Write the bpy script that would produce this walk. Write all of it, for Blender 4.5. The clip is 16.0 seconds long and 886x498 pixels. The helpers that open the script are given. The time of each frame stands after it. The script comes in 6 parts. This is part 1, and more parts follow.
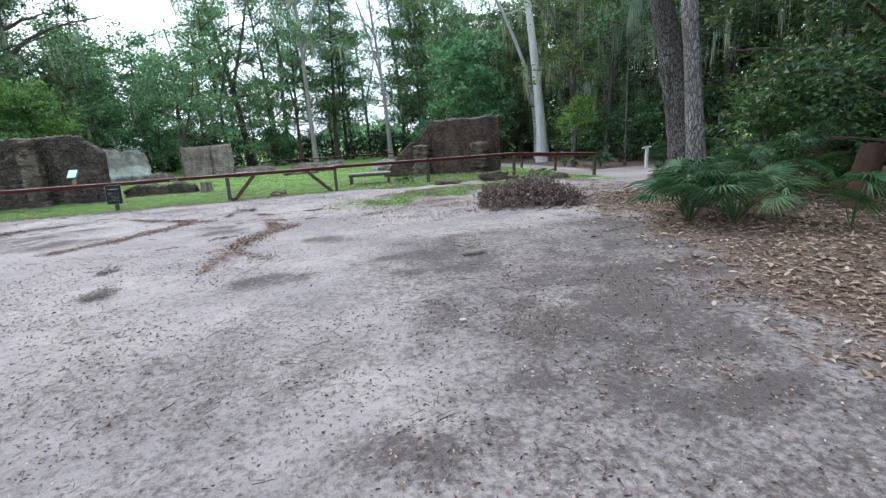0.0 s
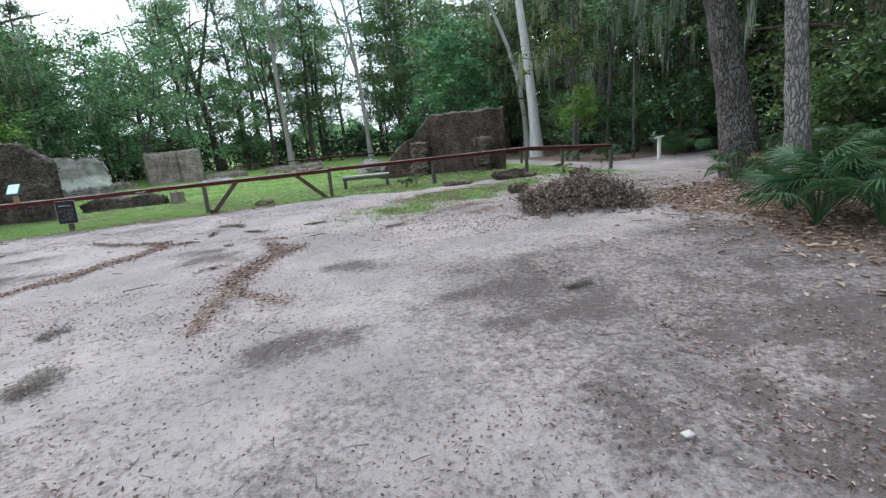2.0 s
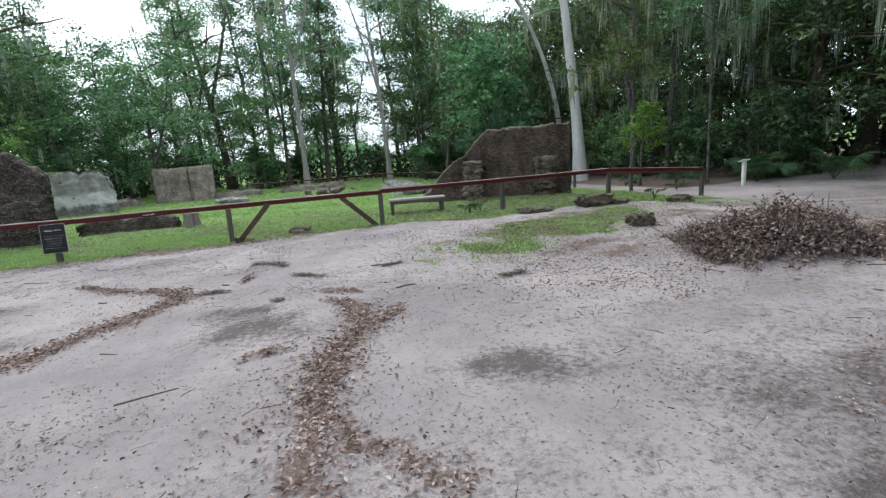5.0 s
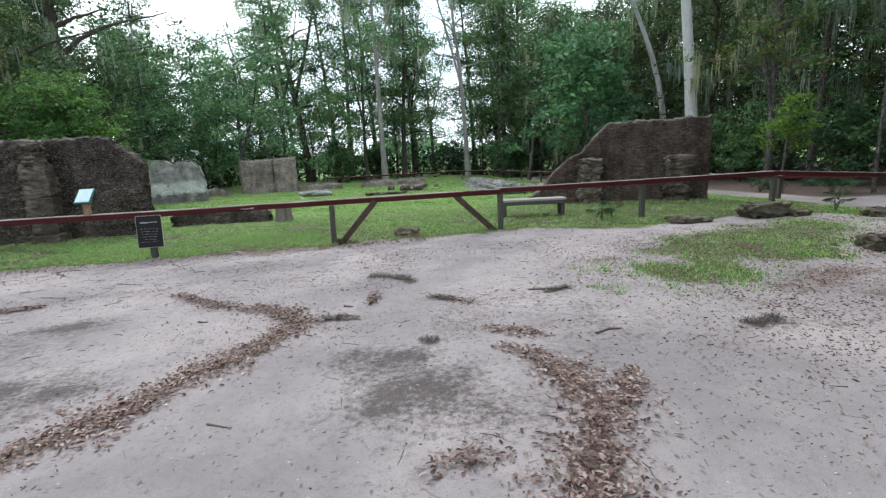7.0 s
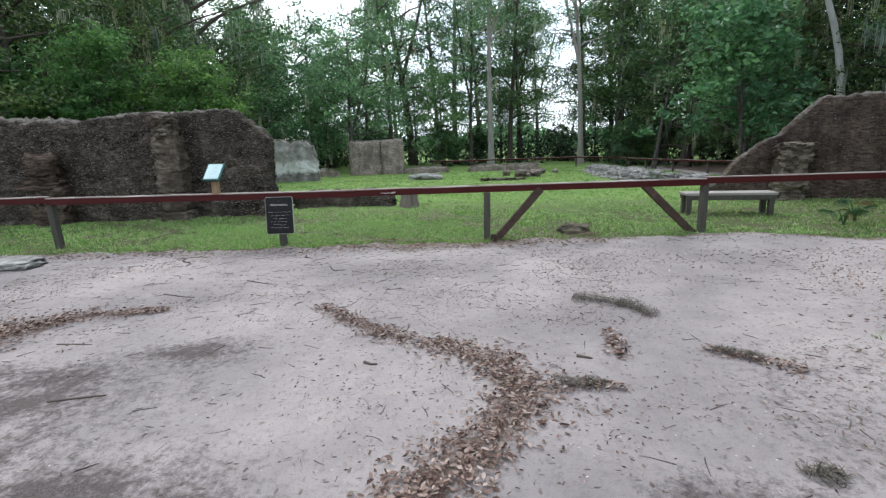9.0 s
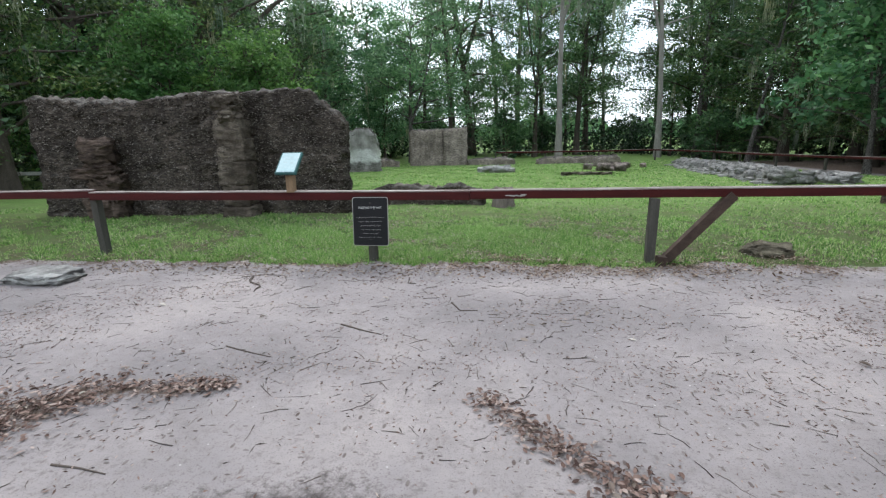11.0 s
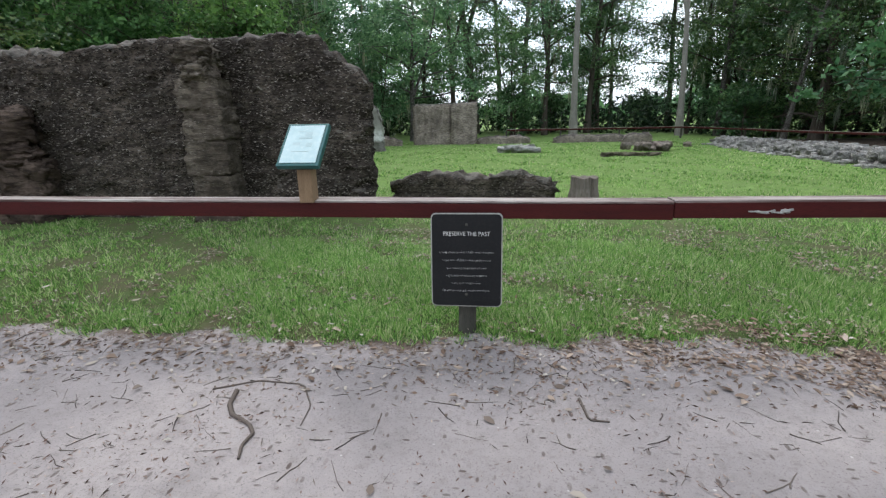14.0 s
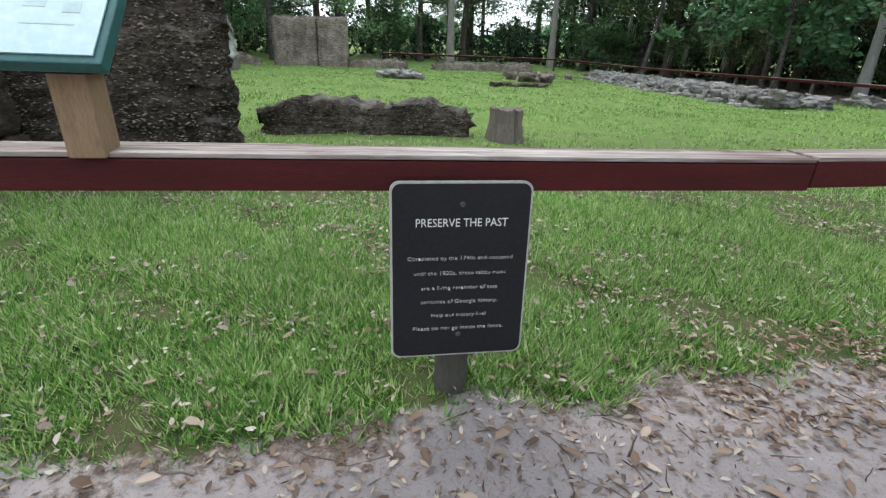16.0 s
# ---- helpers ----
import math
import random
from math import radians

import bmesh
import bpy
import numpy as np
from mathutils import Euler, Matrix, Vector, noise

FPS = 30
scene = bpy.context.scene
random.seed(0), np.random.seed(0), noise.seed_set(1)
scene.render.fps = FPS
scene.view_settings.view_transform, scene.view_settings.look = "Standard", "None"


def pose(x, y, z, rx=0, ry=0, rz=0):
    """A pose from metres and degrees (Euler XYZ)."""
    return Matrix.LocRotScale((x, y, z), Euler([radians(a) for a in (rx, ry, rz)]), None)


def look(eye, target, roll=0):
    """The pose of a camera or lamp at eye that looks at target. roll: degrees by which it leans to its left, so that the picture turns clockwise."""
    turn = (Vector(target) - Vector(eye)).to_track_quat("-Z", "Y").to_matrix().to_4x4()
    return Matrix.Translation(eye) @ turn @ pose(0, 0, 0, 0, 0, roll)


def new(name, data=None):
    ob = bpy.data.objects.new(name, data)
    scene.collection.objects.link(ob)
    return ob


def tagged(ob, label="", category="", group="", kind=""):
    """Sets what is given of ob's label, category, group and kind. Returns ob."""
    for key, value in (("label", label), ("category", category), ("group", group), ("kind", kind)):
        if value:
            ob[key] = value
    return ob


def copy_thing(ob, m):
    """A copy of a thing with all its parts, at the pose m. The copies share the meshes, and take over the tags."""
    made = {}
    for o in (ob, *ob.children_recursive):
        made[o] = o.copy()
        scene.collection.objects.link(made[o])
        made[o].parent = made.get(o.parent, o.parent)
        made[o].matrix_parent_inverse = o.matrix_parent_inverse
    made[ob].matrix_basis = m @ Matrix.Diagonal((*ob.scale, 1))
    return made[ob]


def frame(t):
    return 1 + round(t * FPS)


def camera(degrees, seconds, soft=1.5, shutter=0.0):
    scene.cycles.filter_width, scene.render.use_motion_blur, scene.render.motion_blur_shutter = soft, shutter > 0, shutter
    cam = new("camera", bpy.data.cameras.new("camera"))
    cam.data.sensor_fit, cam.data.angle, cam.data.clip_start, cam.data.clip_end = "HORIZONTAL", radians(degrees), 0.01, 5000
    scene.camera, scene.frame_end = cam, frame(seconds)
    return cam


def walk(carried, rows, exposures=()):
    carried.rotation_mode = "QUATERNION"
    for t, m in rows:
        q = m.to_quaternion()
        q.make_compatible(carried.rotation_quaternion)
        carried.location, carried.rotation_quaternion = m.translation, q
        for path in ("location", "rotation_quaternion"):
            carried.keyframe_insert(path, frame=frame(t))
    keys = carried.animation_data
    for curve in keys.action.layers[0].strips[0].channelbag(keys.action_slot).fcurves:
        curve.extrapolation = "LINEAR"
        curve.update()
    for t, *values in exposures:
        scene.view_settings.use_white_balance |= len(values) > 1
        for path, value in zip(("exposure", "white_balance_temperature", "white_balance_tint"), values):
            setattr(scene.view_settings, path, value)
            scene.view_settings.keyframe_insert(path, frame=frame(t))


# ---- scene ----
cam = camera(86.5, 16.0, soft=1.3)
METRES, EYE, TILT, LEAN, TURN = 16.9, 1.5, 0.0, 0.0, -12.8
ROWS = [
    (0.0, 0.0, 0.0, 0.0, -0.85, -13.46, 3.56),
    (0.5, -0.0173, 0.0294, 0.0007, -0.9, -13.04, 3.45),
    (1.0, -0.0327, 0.0581, 0.0, -2.51, -12.94, 4.3),
    (1.5, -0.0499, 0.0888, 0.0006, -1.86, -12.77, 4.36),
    (2.0, -0.0675, 0.1158, 0.0002, -4.4, -13.99, 5.24),
    (2.5, -0.0825, 0.1463, 0.0009, -3.56, -12.68, 4.38),
    (3.0, -0.0998, 0.1725, 0.0018, -4.78, -11.1, 4.06),
    (3.5, -0.1166, 0.201, -0.0003, -4.45, -11.26, 4.28),
    (6.0, -0.1989, 0.3392, -0.0024, -2.61, -11.19, 3.57),
    (6.5, -0.2205, 0.3648, -0.0026, -0.41, -11.1, 3.37),
    (7.0, -0.2384, 0.3895, -0.0033, 4.03, -11.04, 2.9),
    (7.5, -0.2569, 0.4154, -0.0041, 7.24, -11.43, 2.7),
    (8.0, -0.2806, 0.4417, -0.0065, 12.05, -11.82, 2.26),
    (8.5, -0.3032, 0.4661, -0.0078, 13.65, -12.12, 2.02),
    (9.0, -0.3323, 0.4886, -0.0084, 15.0, -12.28, 1.91),
    (9.5, -0.3551, 0.5098, -0.0094, 17.4, -12.52, 1.66),
    (10.0, -0.3826, 0.5329, -0.009, 20.32, -12.97, 1.56),
    (12.5, -0.4842, 0.6481, -0.0134, 21.0, -13.46, 1.18),
    (13.0, -0.5065, 0.6712, -0.015, 21.05, -13.78, 1.14),
    (13.5, -0.5261, 0.6933, -0.0147, 20.73, -14.4, 1.25),
    (14.0, -0.5475, 0.7138, -0.0153, 19.6, -15.78, 1.25),
    (14.5, -0.5606, 0.7353, -0.0181, 17.58, -17.14, 0.72),
    (15.0, -0.5756, 0.7557, -0.0211, 13.6, -18.98, -0.31),
    (15.5, -0.586, 0.7723, -0.0235, 8.7, -21.2, -1.25),
    (16.0, -0.5945, 0.7923, -0.0266, 4.38, -23.86, -2.21),
]
walk(cam, [(t, pose(0, 0, EYE, TILT, LEAN, TURN) @ pose(METRES * x, METRES * y, METRES * z, 90 + pitch, roll, yaw)) for t, x, y, z, yaw, pitch, roll in ROWS],
     exposures=[(0.0, 0.48, 6000, 8), (2.5, 0.32, 6200, 8), (7.0, 0.2, 6300, 9), (12.5, 0.12, 6350, 9), (14.0, 0.09, 6400, 10), (16.0, 0.26, 6500, 10)])

# ---- world and light: a bright hazy sky, with a soft veiled sun ----
world = bpy.data.worlds.new("sky")
scene.world = world
world.use_nodes = True
wn, wl = world.node_tree.nodes, world.node_tree.links
wn.clear()
sky = wn.new("ShaderNodeTexSky")
sky.sky_type, sky.sun_disc = "NISHITA", False
sky.sun_elevation, sky.sun_rotation = radians(50), radians(335)
sky.air_density, sky.dust_density = 1.0, 4.0
bg_sky = wn.new("ShaderNodeBackground")
bg_sky.inputs["Strength"].default_value = 0.07
wl.new(sky.outputs[0], bg_sky.inputs["Color"])
cloud_noise = wn.new("ShaderNodeTexNoise")
cloud_noise.inputs["Scale"].default_value = 2.2
cloud_noise.inputs["Detail"].default_value = 6
cloud_ramp = wn.new("ShaderNodeValToRGB")
cloud_ramp.color_ramp.elements[0].color = (0.60, 0.72, 0.86, 1)
cloud_ramp.color_ramp.elements[1].color = (0.95, 1.0, 1.04, 1)
cloud_ramp.color_ramp.elements[0].position, cloud_ramp.color_ramp.elements[1].position = 0.35, 0.6
wl.new(cloud_noise.outputs[0], cloud_ramp.inputs[0])
bg_cloud = wn.new("ShaderNodeBackground")
bg_cloud.inputs["Strength"].default_value = 1.6
wl.new(cloud_ramp.outputs[0], bg_cloud.inputs["Color"])
wadd = wn.new("ShaderNodeAddShader")
wout = wn.new("ShaderNodeOutputWorld")
wl.new(bg_sky.outputs[0], wadd.inputs[0])
wl.new(bg_cloud.outputs[0], wadd.inputs[1])
wl.new(wadd.outputs[0], wout.inputs[0])
sun = new("sun", bpy.data.lights.new("sun", "SUN"))
sun.data.energy, sun.data.angle, sun.data.color = 0.8, radians(16), (1.0, 0.97, 0.93)
sun.matrix_world = look((0, 0, 30), (6.0, -13.0, 12.0))

# ---- materials ----
def base_mat(name, rough=0.9, spec=0.2):
    m = bpy.data.materials.new(name)
    m.use_nodes = True
    b = m.node_tree.nodes["Principled BSDF"]
    b.inputs["Roughness"].default_value = rough
    b.inputs["Specular IOR Level"].default_value = spec
    return m, m.node_tree.nodes, m.node_tree.links, b


def noise_fac(n, l, coord, scale, detail=5, rough=0.6, stretch=None):
    t = n.new("ShaderNodeTexNoise")
    t.inputs["Scale"].default_value, t.inputs["Detail"].default_value, t.inputs["Roughness"].default_value = scale, detail, rough
    if stretch:
        mp = n.new("ShaderNodeMapping")
        mp.inputs["Scale"].default_value = stretch
        l.new(coord, mp.inputs["Vector"])
        coord = mp.outputs[0]
    l.new(coord, t.inputs["Vector"])
    return t.outputs[0]


def ramp(n, l, fac, stops):
    r = n.new("ShaderNodeValToRGB")
    e = r.color_ramp.elements
    while len(e) < len(stops):
        e.new(0.5)
    for el, (p, c) in zip(e, stops):
        el.position, el.color = p, (*c, 1) if len(c) == 3 else c
    l.new(fac, r.inputs[0])
    return r.outputs[0]


def mixc(n, l, fac, a, b, mode="MIX"):
    x = n.new("ShaderNodeMix")
    x.data_type, x.blend_type = "RGBA", mode
    if isinstance(fac, float):
        x.inputs[0].default_value = fac
    else:
        l.new(fac, x.inputs[0])
    for v, s in ((a, x.inputs[6]), (b, x.inputs[7])):
        if isinstance(v, tuple):
            s.default_value = (*v, 1)
        else:
            l.new(v, s)
    return x.outputs[2]


def bump(n, l, b, height, strength, dist):
    k = n.new("ShaderNodeBump")
    k.inputs["Strength"].default_value, k.inputs["Distance"].default_value = strength, dist
    l.new(height, k.inputs["Height"])
    l.new(k.outputs[0], b.inputs["Normal"])


def g3(v):
    return (v, v, v)


def surface(name, c0, c1, c2, scale=3.0, fine=60.0, rough=0.9, strength=0.4, dist=0.01, stretch=None, spec=0.2):
    """Two scales of variation between three tones, with fine relief."""
    m, n, l, b = base_mat(name, rough, spec)
    co = n.new("ShaderNodeTexCoord").outputs["Object"]
    big = noise_fac(n, l, co, scale, 4, 0.6, stretch)
    small = noise_fac(n, l, co, fine, 5, 0.65, stretch)
    c = ramp(n, l, big, [(0.3, c0), (0.7, c1)])
    f = ramp(n, l, small, [(0.45, g3(0.0)), (0.75, g3(0.8))])
    l.new(mixc(n, l, f, c, c2), b.inputs["Base Color"])
    bump(n, l, b, small, strength, dist)
    return m


def leaf_mat(name, tones, trans=0.42, rough=0.55, spec=0.3, plain=False):
    m, n, l, b = base_mat(name, rough, spec)
    geo = n.new("ShaderNodeNewGeometry")
    col = ramp(n, l, geo.outputs["Random Per Island"], [(i / max(1, len(tones) - 1), c) for i, c in enumerate(tones)])
    co = n.new("ShaderNodeTexCoord").outputs["Object"]
    big = noise_fac(n, l, co, 0.35, 2)
    info = n.new("ShaderNodeObjectInfo")
    shade = mixc(n, l, ramp(n, l, big, [(0.35, g3(0.0)), (0.65, g3(1.0))]), (0.9, 0.9, 0.9) if plain else (0.66, 0.72, 0.78), (1.1, 1.1, 1.1) if plain else (1.18, 1.15, 0.95))
    var = mixc(n, l, info.outputs["Random"], (0.94, 0.94, 0.94) if plain else (0.82, 0.94, 1.05), (1.06, 1.06, 1.06) if plain else (1.12, 1.05, 0.92))
    col = mixc(n, l, 1.0, mixc(n, l, 1.0, col, shade, "MULTIPLY"), var, "MULTIPLY")
    l.new(col, b.inputs["Base Color"])
    tr = n.new("ShaderNodeBsdfTranslucent")
    l.new(col, tr.inputs["Color"])
    mx = n.new("ShaderNodeMixShader")
    mx.inputs[0].default_value = trans
    out = n["Material Output"]
    l.new(b.outputs[0], mx.inputs[1])
    l.new(tr.outputs[0], mx.inputs[2])
    l.new(mx.outputs[0], out.inputs["Surface"])
    return m


def ground_mat():
    m, n, l, b = base_mat("ground_soil", 0.95, 0.15)
    co = n.new("ShaderNodeTexCoord").outputs["Object"]
    zone = n.new("ShaderNodeAttribute")
    zone.attribute_name = "zone"
    sep = n.new("ShaderNodeSeparateColor")
    l.new(zone.outputs["Color"], sep.inputs[0])
    big = noise_fac(n, l, co, 0.55, 5, 0.6)
    mid = noise_fac(n, l, co, 4.0, 6, 0.65)
    fine = noise_fac(n, l, co, 110.0, 5, 0.7)
    pit = noise_fac(n, l, co, 20.0, 6, 0.75)
    sand = ramp(n, l, big, [(0.36, (0.235, 0.211, 0.209)), (0.5, (0.303, 0.269, 0.264)), (0.64, (0.372, 0.328, 0.315))])
    sand = mixc(n, l, ramp(n, l, mid, [(0.47, g3(0.0)), (0.72, g3(0.4))]), sand, (0.19, 0.17, 0.164))
    sand = mixc(n, l, ramp(n, l, pit, [(0.52, g3(0.0)), (0.7, g3(0.45))]), sand, (0.15, 0.13, 0.123))
    sand = mixc(n, l, ramp(n, l, fine, [(0.55, g3(0.0)), (0.68, g3(0.75))]), sand, (0.12, 0.105, 0.098))

    def flecks(scale, low, size, stretch):
        """Small chips bedded in the sand, each cell of a pattern holding one or none."""
        mp = n.new("ShaderNodeMapping")
        mp.inputs["Scale"].default_value = stretch
        mp.inputs["Rotation"].default_value = (0, 0, scale)
        l.new(co, mp.inputs[0])
        vo = n.new("ShaderNodeTexVoronoi")
        vo.inputs["Scale"].default_value = scale
        l.new(mp.outputs[0], vo.inputs["Vector"])
        sp = n.new("ShaderNodeSeparateColor")
        l.new(vo.outputs["Color"], sp.inputs[0])
        one = ramp(n, l, sp.outputs[0], [(low, g3(0.0)), (low + 0.01, g3(1.0))])
        return mixc(n, l, 1.0, one, ramp(n, l, vo.outputs["Distance"], [(size, g3(1.0)), (size + 0.08, g3(0.0))]), "MULTIPLY")

    patchy = ramp(n, l, mid, [(0.38, g3(0.25)), (0.62, g3(1.0))])
    sand = mixc(n, l, mixc(n, l, 1.0, flecks(26.0, 0.8, 0.2, (1.0, 0.45, 1.0)), patchy, "MULTIPLY"), sand, (0.11, 0.085, 0.075))
    sand = mixc(n, l, mixc(n, l, 1.0, flecks(34.0, 0.82, 0.18, (0.4, 1.0, 1.0)), patchy, "MULTIPLY"), sand, (0.09, 0.07, 0.062))
    sand = mixc(n, l, flecks(41.0, 0.97, 0.14, (0.7, 1.0, 1.0)), sand, (0.5, 0.465, 0.44))
    d1 = n.new("ShaderNodeMath")
    d1.operation = "MULTIPLY_ADD"
    d1.inputs[1].default_value = 3.0
    l.new(pit, d1.inputs[0])
    l.new(sep.outputs[2], d1.inputs[2])
    d2 = n.new("ShaderNodeMath")
    d2.operation = "MULTIPLY_ADD"
    d2.inputs[1].default_value = 0.8
    l.new(mid, d2.inputs[0])
    l.new(d1.outputs[0], d2.inputs[2])
    d3 = n.new("ShaderNodeMath")
    d3.operation = "MULTIPLY_ADD"
    d3.inputs[1].default_value, d3.inputs[2].default_value = 1.0, -2.5
    d4 = n.new("ShaderNodeMath")
    d4.operation = "MULTIPLY_ADD"
    d4.inputs[1].default_value = 1.2
    l.new(fine, d4.inputs[0])
    l.new(d2.outputs[0], d4.inputs[2])
    l.new(d4.outputs[0], d3.inputs[0])
    damp = mixc(n, l, 1.0, ramp(n, l, d3.outputs[0], [(0.2, g3(0.0)), (1.0, g3(0.88))]), ramp(n, l, sep.outputs[2], [(0.0, g3(0.0)), (0.3, g3(1.0))]), "MULTIPLY")
    sand = mixc(n, l, damp, sand, ramp(n, l, fine, [(0.42, (0.036, 0.029, 0.027)), (0.6, (0.12, 0.102, 0.095))]))
    soil = ramp(n, l, fine, [(0.35, (0.08, 0.058, 0.047)), (0.65, (0.2, 0.15, 0.122))])
    grass = ramp(n, l, mid, [(0.3, (0.115, 0.09, 0.065)), (0.45, (0.075, 0.085, 0.036)), (0.7, (0.07, 0.125, 0.033))])
    lush = ramp(n, l, mid, [(0.3, (0.12, 0.205, 0.05)), (0.7, (0.205, 0.335, 0.088))])
    grass = mixc(n, l, zone.outputs["Alpha"], grass, lush)
    grass = mixc(n, l, ramp(n, l, fine, [(0.48, g3(0.0)), (0.66, g3(0.65))]), grass, (0.07, 0.07, 0.03))
    def ragged(mask):
        k = n.new("ShaderNodeMath")
        k.operation = "MULTIPLY_ADD"
        k.inputs[1].default_value, k.inputs[2].default_value = 1.1, -0.55
        l.new(pit, k.inputs[0])
        a2 = n.new("ShaderNodeMath")
        l.new(k.outputs[0], a2.inputs[0])
        l.new(mask, a2.inputs[1])
        return ramp(n, l, a2.outputs[0], [(0.42, g3(0.0)), (0.58, g3(1.0))])

    col = mixc(n, l, ragged(sep.outputs[1]), sand, soil)
    col = mixc(n, l, ragged(sep.outputs[0]), col, grass)
    l.new(col, b.inputs["Base Color"])
    h = mixc(n, l, 0.5, fine, pit)
    bump(n, l, b, h, 0.7, 0.018)
    return m


def tabby_mat(name, dark, mid_c, shell, shell_amt=0.5, plaster=None):
    """Oyster-shell concrete: layered dark lime with pale shell flecks."""
    m, n, l, b = base_mat(name, 0.95, 0.15)
    co = n.new("ShaderNodeTexCoord").outputs["Object"]
    big = noise_fac(n, l, co, 1.1, 5, 0.65)
    layer = noise_fac(n, l, co, 5.0, 5, 0.65, (1.2, 1.2, 4.0))
    vor = n.new("ShaderNodeTexVoronoi")
    vor.inputs["Scale"].default_value = 30
    mp = n.new("ShaderNodeMapping")
    mp.inputs["Scale"].default_value = (0.55, 0.55, 2.2)
    l.new(co, mp.inputs[0])
    l.new(mp.outputs[0], vor.inputs["Vector"])
    sc = n.new("ShaderNodeSeparateColor")
    l.new(vor.outputs["Color"], sc.inputs[0])
    fine = noise_fac(n, l, co, 90, 4, 0.7)
    streak = noise_fac(n, l, co, 2.2, 4, 0.6, (1.6, 1.6, 0.35))
    blot = mixc(n, l, 0.32, big, streak)
    c = ramp(n, l, blot, [(0.4, dark), (0.6, mid_c)])
    blot_c = c
    c = mixc(n, l, ramp(n, l, layer, [(0.42, g3(0.0)), (0.62, g3(0.75))]), c, tuple(v * 0.4 for v in dark))
    pick = ramp(n, l, sc.outputs[0], [(1.0 - shell_amt * 0.55, g3(0.0)), (1.0 - shell_amt * 0.4, g3(1.0))])
    core = mixc(n, l, 1.0, ramp(n, l, vor.outputs["Distance"], [(0.1, g3(1.0)), (0.45, g3(0.0))]), ramp(n, l, fine, [(0.4, g3(0.1)), (0.56, g3(1.0))]), "MULTIPLY")
    sh = mixc(n, l, 1.0, pick, core, "MULTIPLY")
    sh = mixc(n, l, 1.0, sh, ramp(n, l, big, [(0.35, g3(0.25)), (0.6, g3(1.0))]), "MULTIPLY")
    c = mixc(n, l, sh, c, shell)
    c = mixc(n, l, ramp(n, l, fine, [(0.5, g3(0.0)), (0.8, g3(0.6))]), c, tuple(v * 0.4 for v in mid_c))
    if plaster:
        geo = n.new("ShaderNodeSeparateXYZ")
        l.new(co, geo.inputs[0])
        add = n.new("ShaderNodeMath")
        add.operation = "MULTIPLY_ADD"
        add.inputs[1].default_value, add.inputs[2].default_value = 0.5, -0.25
        l.new(big, add.inputs[0])
        sm = n.new("ShaderNodeMath")
        zs = n.new("ShaderNodeMath")
        zs.operation = "MULTIPLY"
        zs.inputs[1].default_value = 0.4
        l.new(geo.outputs[2], zs.inputs[0])
        l.new(zs.outputs[0], sm.inputs[0])
        l.new(add.outputs[0], sm.inputs[1])
        p = ramp(n, l, sm.outputs[0], [(0.14, g3(0.0)), (0.22, g3(0.85))])
        pt = ramp(n, l, sm.outputs[0], [(0.42, g3(0.0)), (0.5, g3(0.95))])
        # a pale plastered band with dark weathering over it
        c = mixc(n, l, mixc(n, l, 1.0, p, ramp(n, l, layer, [(0.35, g3(0.5)), (0.55, g3(1.0))]), "MULTIPLY"), c, plaster)
        c = mixc(n, l, pt, c, blot_c)
    l.new(c, b.inputs["Base Color"])
    inv = mixc(n, l, 0.55, vor.outputs["Distance"], fine)
    bump(n, l, b, mixc(n, l, 0.55, inv, layer), 1.0, 0.05)
    return m


def plated_bark(name, crack, plate, pale):
    """Bark broken into upright plates by dark cracks."""
    m, n, l, b = base_mat(name, 0.95, 0.15)
    co = n.new("ShaderNodeTexCoord").outputs["Object"]
    warp = n.new("ShaderNodeTexNoise")
    warp.inputs["Scale"].default_value, warp.inputs["Detail"].default_value = 5.0, 4
    l.new(co, warp.inputs["Vector"])
    bent = mixc(n, l, 0.12, co, warp.outputs["Color"])
    mp = n.new("ShaderNodeMapping")
    mp.inputs["Scale"].default_value = (1.0, 1.0, 0.24)
    l.new(bent, mp.inputs[0])
    vo = n.new("ShaderNodeTexVoronoi")
    vo.feature = "DISTANCE_TO_EDGE"
    vo.inputs["Scale"].default_value = 24
    l.new(mp.outputs[0], vo.inputs["Vector"])
    big = noise_fac(n, l, co, 1.3, 4, 0.6)
    fine = noise_fac(n, l, co, 30.0, 5, 0.7, (1.0, 1.0, 0.4))
    c = mixc(n, l, ramp(n, l, big, [(0.35, g3(0.0)), (0.65, g3(1.0))]), plate, pale)
    c = mixc(n, l, ramp(n, l, fine, [(0.45, g3(0.0)), (0.7, g3(0.6))]), c, crack)
    edge = ramp(n, l, vo.outputs["Distance"], [(0.02, g3(0.0)), (0.16, g3(1.0))])
    c = mixc(n, l, edge, crack, c)
    l.new(c, b.inputs["Base Color"])
    bump(n, l, b, mixc(n, l, 0.3, edge, fine), 1.0, 0.03)
    return m


def bark_mat(name, c0, c1, c2, sx=5.0):
    return surface(name, c0, c1, c2, 1.4, 9.0, 0.95, 0.9, 0.03, (sx, sx, 0.8))


